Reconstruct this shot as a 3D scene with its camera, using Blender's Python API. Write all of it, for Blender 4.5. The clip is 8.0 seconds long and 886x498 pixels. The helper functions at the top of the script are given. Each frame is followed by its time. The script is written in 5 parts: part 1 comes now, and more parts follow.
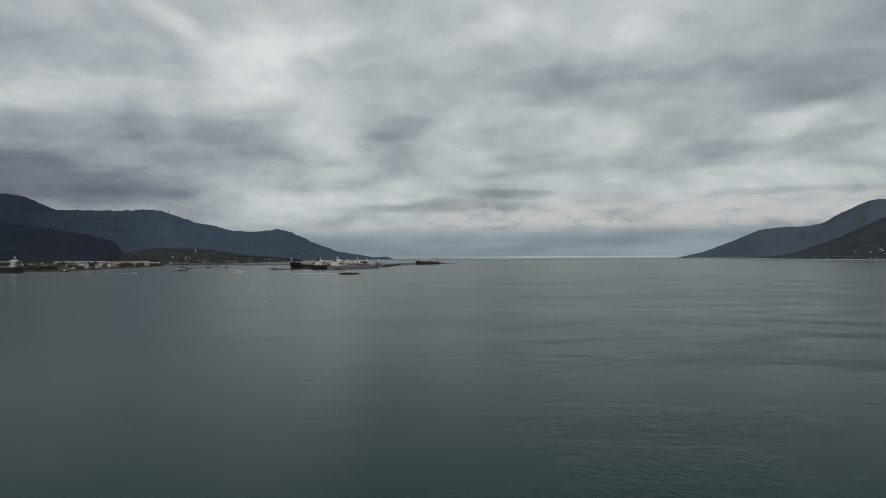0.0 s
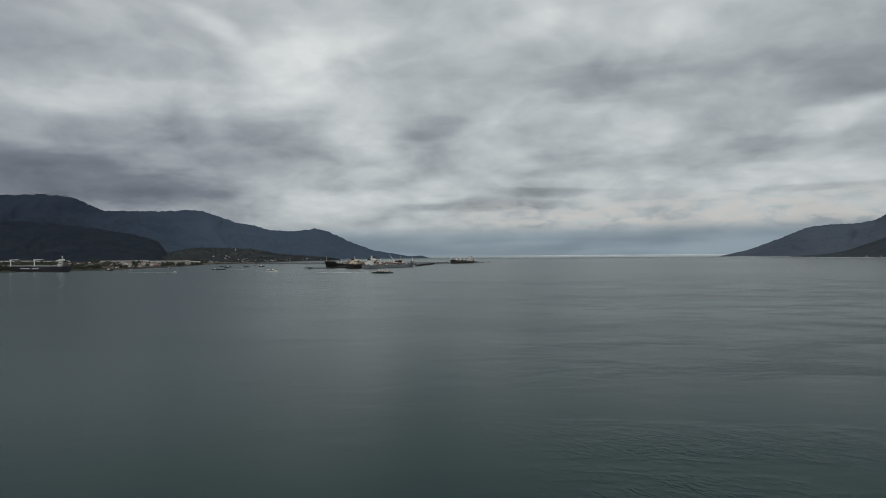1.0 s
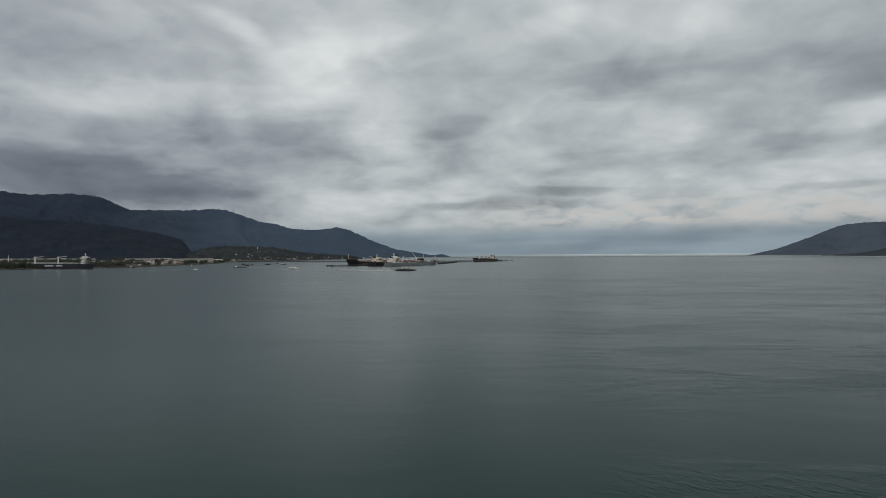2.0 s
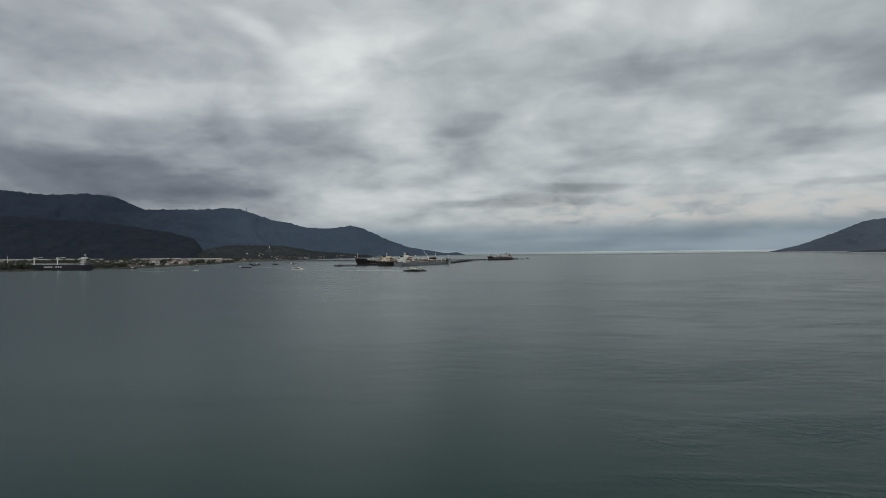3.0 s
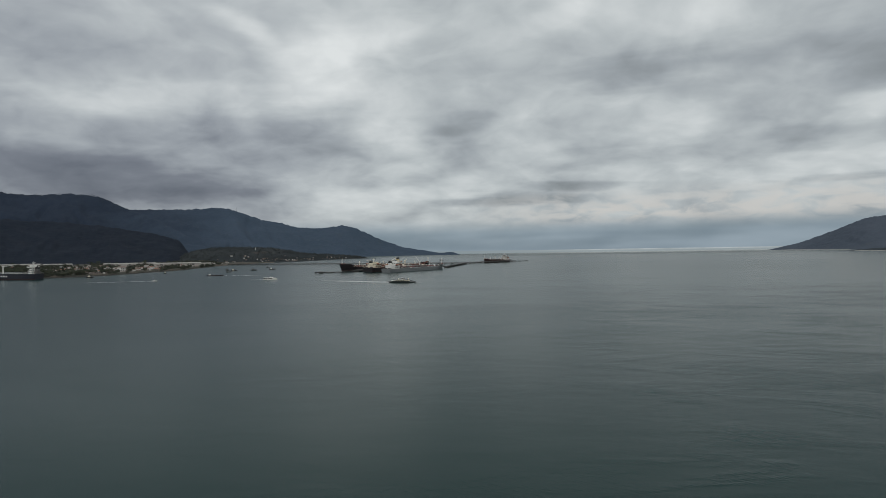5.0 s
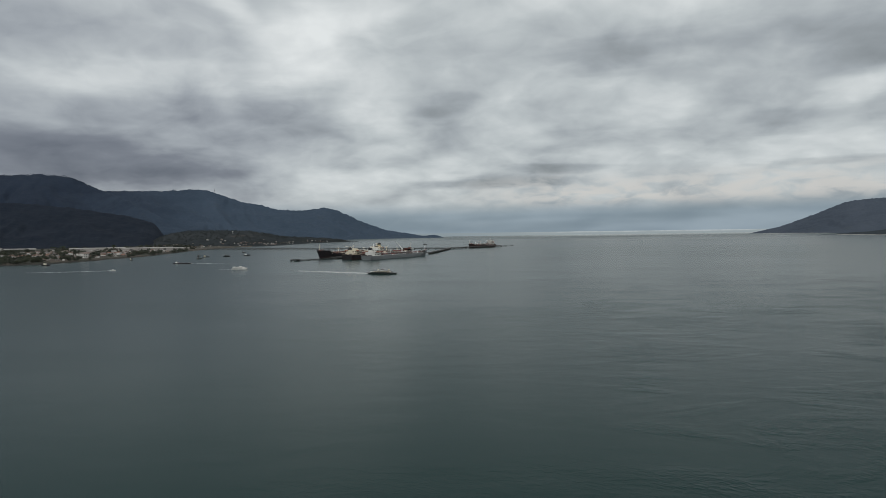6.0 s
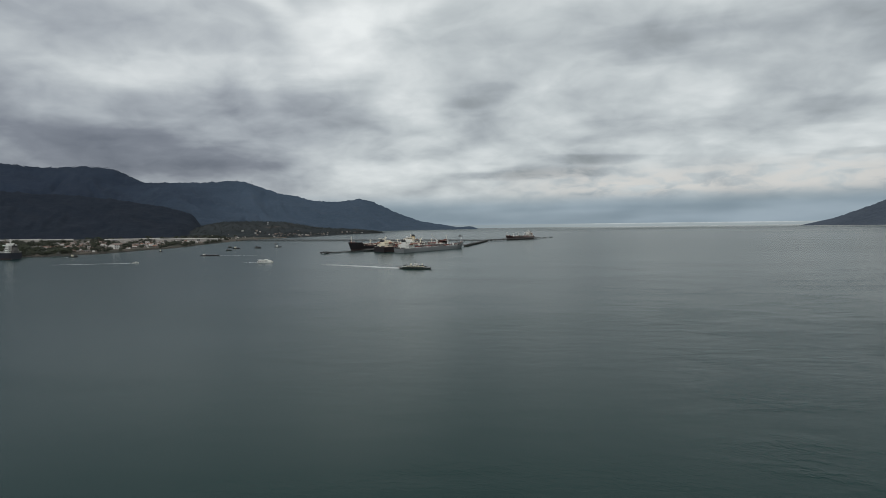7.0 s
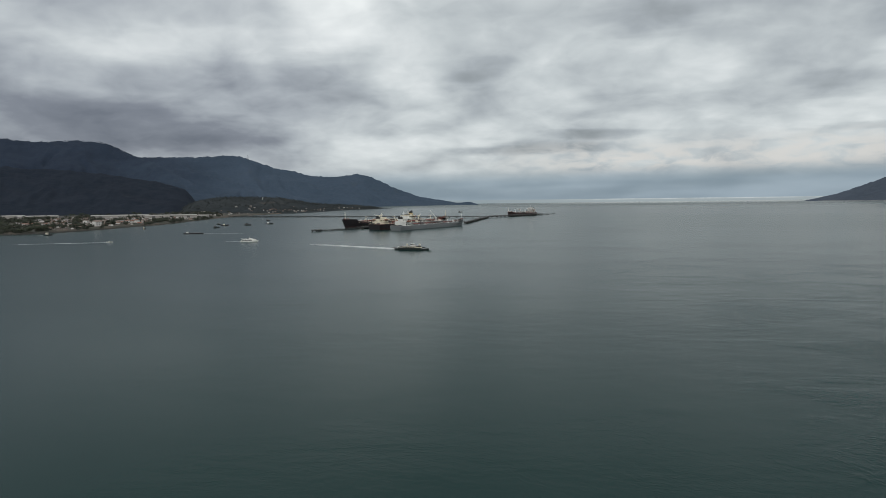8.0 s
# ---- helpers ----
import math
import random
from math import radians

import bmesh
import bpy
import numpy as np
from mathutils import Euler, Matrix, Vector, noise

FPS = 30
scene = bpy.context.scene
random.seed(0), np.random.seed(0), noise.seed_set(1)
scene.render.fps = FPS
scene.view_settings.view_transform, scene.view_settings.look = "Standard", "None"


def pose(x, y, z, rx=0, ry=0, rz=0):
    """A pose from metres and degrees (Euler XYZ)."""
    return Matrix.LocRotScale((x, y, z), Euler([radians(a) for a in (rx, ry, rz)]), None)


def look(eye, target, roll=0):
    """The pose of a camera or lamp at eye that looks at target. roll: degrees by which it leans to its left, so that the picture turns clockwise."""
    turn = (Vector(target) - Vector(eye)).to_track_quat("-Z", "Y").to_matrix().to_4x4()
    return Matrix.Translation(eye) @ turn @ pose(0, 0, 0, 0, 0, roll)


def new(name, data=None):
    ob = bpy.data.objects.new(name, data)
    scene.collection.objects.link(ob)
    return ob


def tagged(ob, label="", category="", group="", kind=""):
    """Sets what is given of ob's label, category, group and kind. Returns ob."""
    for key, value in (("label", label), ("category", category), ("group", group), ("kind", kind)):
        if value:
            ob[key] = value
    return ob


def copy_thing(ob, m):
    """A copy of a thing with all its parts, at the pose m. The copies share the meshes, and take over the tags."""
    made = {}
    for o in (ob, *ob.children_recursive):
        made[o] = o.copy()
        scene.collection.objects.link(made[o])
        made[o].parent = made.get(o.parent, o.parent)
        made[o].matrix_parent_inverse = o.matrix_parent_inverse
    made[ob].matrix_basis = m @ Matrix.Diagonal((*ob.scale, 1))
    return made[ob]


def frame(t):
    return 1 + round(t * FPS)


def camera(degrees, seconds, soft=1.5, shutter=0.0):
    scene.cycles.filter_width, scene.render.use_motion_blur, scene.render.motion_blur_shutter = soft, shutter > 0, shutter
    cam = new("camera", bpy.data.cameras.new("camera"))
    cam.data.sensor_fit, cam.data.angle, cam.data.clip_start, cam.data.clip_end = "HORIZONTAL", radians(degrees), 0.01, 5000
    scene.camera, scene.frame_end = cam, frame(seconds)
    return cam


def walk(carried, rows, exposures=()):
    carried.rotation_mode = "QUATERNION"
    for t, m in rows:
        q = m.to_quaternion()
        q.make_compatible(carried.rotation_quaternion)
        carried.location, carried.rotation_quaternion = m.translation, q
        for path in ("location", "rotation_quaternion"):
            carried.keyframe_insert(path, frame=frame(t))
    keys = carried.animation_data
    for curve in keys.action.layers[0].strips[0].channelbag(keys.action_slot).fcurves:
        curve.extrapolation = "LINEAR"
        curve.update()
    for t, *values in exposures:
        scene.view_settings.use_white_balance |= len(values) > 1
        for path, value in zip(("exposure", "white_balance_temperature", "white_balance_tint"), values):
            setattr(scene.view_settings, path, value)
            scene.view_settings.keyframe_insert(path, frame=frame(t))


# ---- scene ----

# the camera and its flight: seconds, x, y, z, heading, tilt, roll
cam = camera(73.49, 8.0, soft=0.85)
FLIGHT = [
    (0.0, -0.0, -0.0, 17.4, 0.07, 0.73, -0.29),
    (0.1, 0.2, 0.6, 17.4, 0.19, 0.73, -0.30),
    (0.2, 0.5, 1.1, 17.4, 0.42, 0.71, -0.31),
    (0.3, 0.8, 1.7, 17.4, 0.73, 0.70, -0.32),
    (0.4, 1.1, 2.2, 17.4, 1.04, 0.68, -0.33),
    (0.5, 1.4, 2.7, 17.4, 1.41, 0.68, -0.34),
    (0.6, 1.6, 3.3, 17.4, 1.88, 0.69, -0.35),
    (0.7, 1.9, 3.9, 17.4, 2.33, 0.67, -0.36),
    (0.8, 2.0, 4.5, 17.4, 2.77, 0.66, -0.36),
    (0.9, 2.2, 5.3, 17.4, 3.19, 0.65, -0.37),
    (1.0, 2.2, 6.1, 17.4, 3.52, 0.64, -0.37),
    (1.1, 2.1, 7.1, 17.4, 3.81, 0.63, -0.37),
    (1.2, 1.8, 8.3, 17.2, 4.02, 0.62, -0.36),
    (1.3, 1.3, 9.7, 17.0, 4.16, 0.62, -0.36),
    (1.4, 0.7, 11.3, 16.7, 4.27, 0.61, -0.36),
    (1.5, 0.1, 13.0, 16.5, 4.38, 0.62, -0.35),
    (1.6, -0.6, 14.8, 16.2, 4.54, 0.61, -0.35),
    (1.8, -1.8, 19.1, 15.7, 4.84, 0.59, -0.34),
    (2.0, -2.6, 23.5, 15.5, 5.54, 0.56, -0.33),
    (2.1, -2.8, 27.3, 15.5, 5.94, 0.53, -0.34),
    (2.2, -3.0, 31.1, 15.6, 6.37, 0.50, -0.34),
    (3.3, -4.4, 73.3, 17.5, 6.96, 0.24, -0.61),
    (3.5, -4.8, 80.9, 18.0, 6.89, 0.16, -0.66),
    (3.7, -5.3, 88.6, 18.5, 6.94, 0.19, -0.72),
    (4.0, -6.6, 100.1, 19.6, 6.94, 0.25, -0.82),
    (4.2, -7.5, 107.7, 20.4, 6.98, 0.15, -0.88),
    (4.5, -8.8, 119.2, 21.7, 6.97, 0.13, -0.92),
    (4.7, -9.7, 126.9, 22.7, 6.85, 0.24, -0.92),
    (5.8, -14.4, 169.0, 29.0, 5.04, -0.79, -0.82),
    (5.9, -14.9, 172.8, 29.2, 4.94, -1.14, -0.82),
    (6.0, -15.4, 176.7, 29.3, 4.84, -1.53, -0.81),
    (6.1, -15.9, 180.5, 29.3, 4.82, -1.83, -0.80),
    (6.2, -16.4, 184.3, 29.3, 4.77, -2.14, -0.78),
    (6.3, -17.0, 188.1, 29.3, 4.77, -2.34, -0.77),
    (6.4, -17.5, 192.0, 29.3, 6.15, -2.33, -0.76),
    (6.5, -18.1, 195.8, 29.2, 8.45, -2.28, -0.75),
    (6.6, -18.6, 199.6, 29.2, 8.53, -2.34, -0.73),
    (6.8, -19.8, 207.3, 29.2, 8.39, -2.27, -0.71),
    (7.0, -21.0, 214.9, 29.2, 8.24, -2.31, -0.71),
    (7.2, -22.1, 222.6, 29.2, 8.21, -2.86, -0.71),
    (7.5, -23.9, 234.1, 29.3, 8.20, -3.54, -0.71),
    (7.8, -25.7, 245.6, 29.5, 8.24, -4.25, -0.71),
    (8.0, -26.9, 253.2, 29.6, 8.17, -4.67, -0.71),
]
walk(cam, [(t, pose(x, y, z, 90 + tilt, 0, turn) @ pose(0, 0, 0, 0, 0, roll)) for t, x, y, z, turn, tilt, roll in FLIGHT],
     [(0.0, -0.04), (4.5, 0.02), (6.0, 0.10), (8.0, 0.27)])

# ---- light: a closed layer of cloud, brighter where it is thin ----
SUN_ELEVATION, SUN_AZIMUTH = radians(50), radians(165)
world = bpy.data.worlds.new("overcast_sky")
scene.world = world
world.use_nodes = True


# thin and heavy places of the cloud deck: bearing, height, their reach across and up, slant (degrees), and how much thinner
THIN_CLOUD = [(-18.2, 17.2, 7.4, 5.2, 20, 0.18), (-10.0, 20.4, 5.8, 2.9, 20, 0.10), (-25.7, 19.9, 5.3, 1.8, -20, 0.12), (-11.6, 10.1, 3.9, 6.2, 0, 0.08),
              (-12.1, 5.6, 9.3, 2.2, 8, 0.09), (-5.2, 6.8, 4.9, 2.1, 0, 0.06), (14.7, 10.9, 6.5, 2.6, 5, 0.14), (30.0, 11.3, 5.0, 1.6, 20, 0.10),
              (15.8, 20.5, 15.0, 4.2, 0, 0.08), (11.7, 13.3, 5.2, 1.8, 0, 0.06), (33.5, 7.0, 7.0, 2.2, 0, 0.09), (4.4, 20.5, 7.5, 3.2, 30, 0.08),
              (22.9, 6.6, 10.0, 2.2, 0, 0.08), (2.0, 9.4, 4.9, 2.2, 0, 0.05), (-29.2, 14.2, 9.2, 1.8, 5, 0.06)]
HEAVY_CLOUD = [(-48.0, 5.2, 26.0, 8.5, 0, -0.225), (-28.0, 5.0, 13.0, 3.0, -4, -0.135), (-27.0, 8.6, 20.0, 6.0, 4, -0.085), (-20.2, 11.8, 11.0, 2.3, 5, -0.11), (-16.2, 9.6, 7.0, 1.8, -8, -0.07),
               (-35.4, 11.2, 9.0, 1.9, 0, -0.06), (-38.0, 16.5, 11.0, 4.5, 0, -0.09), (-4.6, 11.8, 5.5, 1.8, 5, -0.11), (12.7, 15.6, 10.3, 1.6, 6, -0.08), (31.3, 14.2, 7.6, 3.2, -5, -0.12),
               (32.8, 9.6, 5.4, 1.3, 5, -0.09), (24.6, 9.4, 5.0, 1.6, 5, -0.09), (-0.8, 4.7, 10.8, 1.1, -2, -0.16), (7.3, 5.9, 8.5, 0.7, 0, -0.10),
               (6.3, 8.4, 8.0, 1.2, 0, -0.07), (27.5, 5.1, 11.1, 0.6, 2, -0.08), (36.9, 18.0, 5.4, 2.8, 20, -0.08), (-7.6, 22.8, 4.2, 2.0, 30, -0.06)]


class Nodes:
    """Short words for building a node tree."""

    def __init__(self, tree):
        self.tree = tree

    def add(self, kind, **values):
        node = self.tree.nodes.new(kind)
        for key, value in values.items():
            if key in node.inputs:
                node.inputs[key].default_value = value
        return node

    def link(self, a, b):
        self.tree.links.new(a, b)

    def value(self, socket, target):
        if hasattr(socket, "is_output"):
            self.link(socket, target)
        else:
            target.default_value = socket

    def maths(self, operation, a, b=0.0, c=None, clamp=False):
        node = self.tree.nodes.new("ShaderNodeMath")
        node.operation, node.use_clamp = operation, clamp
        self.value(a, node.inputs[0])
        self.value(b, node.inputs[1])
        if c is not None:
            self.value(c, node.inputs[2])
        return node.outputs[0]

    def span(self, socket, lo, hi, to_lo=0.0, to_hi=1.0):
        node = self.tree.nodes.new("ShaderNodeMapRange")
        node.interpolation_type = "SMOOTHSTEP"
        self.link(socket, node.inputs[0])
        for k, v in zip((1, 2, 3, 4), (lo, hi, to_lo, to_hi)):
            node.inputs[k].default_value = v
        return node.outputs[0]

    def noise(self, vector, scale, detail=4.0, rough=0.5, distortion=0.0):
        node = self.add("ShaderNodeTexNoise", Scale=scale, Detail=detail, Roughness=rough, Distortion=distortion)
        self.link(vector, node.inputs["Vector"])
        return node.outputs["Fac"]

    def ramp(self, socket, stops):
        node = self.tree.nodes.new("ShaderNodeValToRGB")
        el = node.color_ramp.elements
        while len(el) < len(stops):
            el.new(0.5)
        for e, (p, c) in zip(el, stops):
            e.position, e.color = p, (*c, 1)
        self.link(socket, node.inputs[0])
        return node.outputs[0]

    def mix(self, fac, a, b):
        node = self.tree.nodes.new("ShaderNodeMix")
        node.data_type = "RGBA"
        self.value(fac, node.inputs[0])
        for s, k in ((a, 6), (b, 7)):
            if hasattr(s, "is_output"):
                self.link(s, node.inputs[k])
            else:
                node.inputs[k].default_value = (*s, 1)
        return node.outputs[2]

    def combine(self, x, y, z):
        node = self.tree.nodes.new("ShaderNodeCombineXYZ")
        for s, k in ((x, 0), (y, 1), (z, 2)):
            self.value(s, node.inputs[k])
        return node.outputs[0]


def build_sky():
    tree = world.node_tree
    tree.nodes.clear()
    n = Nodes(tree)
    coord = n.add("ShaderNodeTexCoord").outputs["Generated"]
    sep = n.add("ShaderNodeSeparateXYZ")
    n.link(coord, sep.inputs[0])
    x, y, z = sep.outputs
    up = n.maths("MAXIMUM", z, 0.0)
    azim = n.maths("MULTIPLY", n.maths("ARCTAN2", x, y), 57.2958)
    elev = n.maths("MULTIPLY", n.maths("ARCSINE", z), 57.2958)
    # a level deck of cloud, seen from below and drawing together towards the horizon
    away = n.maths("DIVIDE", 1.0, n.maths("ADD", up, 0.34))
    deck = n.combine(n.maths("MULTIPLY", x, n.maths("MULTIPLY", away, 0.95)), n.maths("MULTIPLY", y, away), 4.2)
    big = n.noise(deck, 1.3, 2.0, 0.45, 0.1)
    mid = n.noise(deck, 3.4, 4.0, 0.46, 0.5)
    fine = n.noise(deck, 10.0, 4.0, 0.5, 0.4)
    cloud = n.maths("ADD", n.maths("MULTIPLY_ADD", big, 0.16, 0.170), n.maths("ADD", n.maths("MULTIPLY", mid, 0.50), n.maths("MULTIPLY", fine, 0.20)))
    # the edges of those places are torn by the wind
    torn_x = n.noise(deck, 2.6, 4.0, 0.5)
    torn_y = n.noise(n.combine(n.maths("ADD", x, 7.3), n.maths("MULTIPLY", y, away), n.maths("MULTIPLY", up, 9.0)), 2.6, 4.0, 0.5)
    spot = n.combine(n.maths("ADD", azim, n.maths("MULTIPLY_ADD", torn_x, 11.0, -5.5)), n.maths("ADD", elev, n.maths("MULTIPLY_ADD", torn_y, 4.0, -2.0)), 0.0)
    for a0, e0, ra, re, slant, amount in THIN_CLOUD + HEAVY_CLOUD:
        fit_in = n.tree.nodes.new("ShaderNodeMapping")
        fit_in.vector_type = "TEXTURE"
        fit_in.inputs["Location"].default_value = (a0, e0, 0)
        fit_in.inputs["Rotation"].default_value = (0, 0, radians(slant))
        fit_in.inputs["Scale"].default_value = (ra, re, 1)
        n.link(spot, fit_in.inputs[0])
        ball = n.tree.nodes.new("ShaderNodeTexGradient")
        ball.gradient_type = "SPHERICAL"
        n.link(fit_in.outputs[0], ball.inputs[0])
        cloud = n.maths("ADD", cloud, n.span(ball.outputs[1], 0.0, 0.85, 0.0, amount * 1.25))
    colour = n.ramp(cloud, [(0.10, (0.100, 0.112, 0.126)), (0.34, (0.205, 0.227, 0.240)), (0.50, (0.330, 0.362, 0.384)), (0.64, (0.470, 0.508, 0.520)), (0.86, (0.72, 0.75, 0.75))])
    inland = n.ramp(cloud, [(0.10, (0.083, 0.095, 0.122)), (0.34, (0.182, 0.200, 0.233)), (0.50, (0.325, 0.354, 0.384)), (0.64, (0.470, 0.505, 0.522)), (0.86, (0.72, 0.75, 0.75))])
    colour = n.mix(n.span(azim, -8.0, -26.0), colour, inland)
    # the unseen sky overhead is darkened to dim the sea's reflection
    colour = n.mix(n.maths("MULTIPLY", n.span(elev, 23.0, 60.0), 0.85), colour, (0.135, 0.152, 0.165))
    # far rain haze along the horizon, with a pale gap above it
    pale = n.maths("MULTIPLY", n.maths("MULTIPLY", n.span(z, 0.034, 0.052), n.span(z, 0.105, 0.066)), n.span(azim, -8.0, 9.0))
    colour = n.mix(n.maths("MULTIPLY", n.maths("MULTIPLY", pale, n.span(fine, 0.36, 0.60)), 0.7), colour, (0.56, 0.545, 0.52))
    haze = n.span(z, 0.058, 0.026)
    streak = n.noise(n.combine(n.maths("MULTIPLY", azim, 0.035), 0.0, n.maths("MULTIPLY", z, 14.0)), 2.2, 2.0, 0.45)
    hazy = n.mix(n.span(streak, 0.35, 0.7), (0.152, 0.212, 0.262), (0.245, 0.315, 0.376))
    colour = n.mix(n.maths("MULTIPLY", haze, 0.88), colour, hazy)
    # pale sheen of the open sea along the horizon
    sheen = n.mix(n.span(azim, -8.0, 8.0), (0.225, 0.275, 0.302), (0.280, 0.325, 0.342))
    bright = n.maths("MULTIPLY", n.span(azim, 2.0, 9.0), n.maths("MULTIPLY", n.span(z, -0.0024, -0.0012), n.span(n.noise(n.combine(azim, 0.0, 0.0), 0.45, 3.0, 0.6), 0.30, 0.62)))
    sheen = n.mix(n.maths("MULTIPLY", bright, 0.8), sheen, (0.46, 0.51, 0.53))
    colour = n.mix(n.span(z, 0.0, -0.0006), colour, sheen)
    clouds = n.add("ShaderNodeBackground", Strength=1.0)
    n.link(colour, clouds.inputs[0])
    sky = tree.nodes.new("ShaderNodeTexSky")
    sky.sky_type, sky.sun_disc = "NISHITA", False
    sky.sun_elevation, sky.sun_rotation = SUN_ELEVATION, SUN_AZIMUTH
    clear = n.add("ShaderNodeBackground", Strength=0.08)
    n.link(sky.outputs[0], clear.inputs[0])
    both = tree.nodes.new("ShaderNodeMixShader")
    both.inputs[0].default_value = 0.96
    n.link(clear.outputs[0], both.inputs[1])
    n.link(clouds.outputs[0], both.inputs[2])
    out = tree.nodes.new("ShaderNodeOutputWorld")
    n.link(both.outputs[0], out.inputs[0])


build_sky()
sun = new("sun", bpy.data.lights.new("sun", "SUN"))
sun.data.energy, sun.data.angle, sun.data.color = 1.3, radians(30), (1.0, 0.97, 0.92)
sun.matrix_world = look((0, 0, 400), (-math.sin(SUN_AZIMUTH) * 400, -math.cos(SUN_AZIMUTH) * 400, 400 - 400 * math.tan(SUN_ELEVATION)))


# ---- materials ----
def principled(name, rough=0.6, metal=0.0, ior=1.45):
    m = bpy.data.materials.new(name)
    m.use_nodes = True
    m.node_tree.nodes.clear()
    n = Nodes(m.node_tree)
    b = n.add("ShaderNodeBsdfPrincipled", Roughness=rough, Metallic=metal, IOR=ior)
    out = m.node_tree.nodes.new("ShaderNodeOutputMaterial")
    n.link(b.outputs[0], out.inputs[0])
    return m, n, b


def bump(n, b, height, distance, strength=1.0):
    node = n.add("ShaderNodeBump", Strength=strength, Distance=distance)
    n.link(height, node.inputs["Height"])
    n.link(node.outputs[0], b.inputs["Normal"])


def painted(name, colour, rough=0.45, wear=(0.16, 0.09, 0.06), amount=0.25, size=0.25, metal=0.0):
    """Painted steel, render or timber with streaks and stains."""
    m, n, b = principled(name, rough, metal)
    at = n.add("ShaderNodeTexCoord").outputs["Object"]
    stretch = n.add("ShaderNodeMapping")
    stretch.inputs["Scale"].default_value = (1, 1, 0.22)
    n.link(at, stretch.inputs[0])
    streaks = n.noise(stretch.outputs[0], size * 3, 5, 0.6)
    patch = n.noise(at, size, 3, 0.5)
    shade = n.mix(patch, tuple(c * 0.82 for c in colour), tuple(min(c * 1.15, 0.85) for c in colour))
    dirt = n.maths("MULTIPLY", n.span(streaks, 0.50, 0.72), amount)
    n.link(n.mix(dirt, shade, wear), b.inputs["Base Color"])
    n.link(n.span(patch, 0.3, 0.7, rough * 0.8, min(rough * 1.3, 1)), b.inputs["Roughness"])
    bump(n, b, streaks, 0.02, 0.4)
    return m


def forest(name, dark, light, clearing, bare, far_haze=None):
    """Wooded slope: crowns, stands of different green, thin clearings; its colours carry the air's haze."""
    m, n, b = principled(name, 0.95)
    b.inputs["Specular IOR Level"].default_value = 0.1
    at = n.add("ShaderNodeTexCoord").outputs["Object"]
    stands = n.noise(at, 0.004, 5, 0.55, 0.4)
    crowns = n.noise(at, 0.07, 4, 0.6)
    tone = n.maths("ADD", n.maths("MULTIPLY", stands, 0.6), n.maths("MULTIPLY", crowns, 0.4))
    if far_haze:
        # distance haze painted in as paler forest tones towards the headland tip
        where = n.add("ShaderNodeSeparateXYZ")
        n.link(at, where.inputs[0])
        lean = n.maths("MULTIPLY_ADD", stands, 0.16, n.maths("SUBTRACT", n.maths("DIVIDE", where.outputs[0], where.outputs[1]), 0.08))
        hazed = n.span(lean, far_haze[0], far_haze[1])
        dark = n.mix(hazed, dark, far_haze[2])
        light = n.mix(hazed, light, far_haze[3])
    colour = n.mix(n.span(tone, 0.36, 0.64), dark, light)
    gaps = n.maths("MULTIPLY", n.span(n.noise(at, 0.011, 5, 0.6), 0.60, 0.72), bare)
    n.link(n.mix(gaps, colour, clearing), b.inputs["Base Color"])
    bump(n, b, crowns, 5.0, 0.6)
    return m


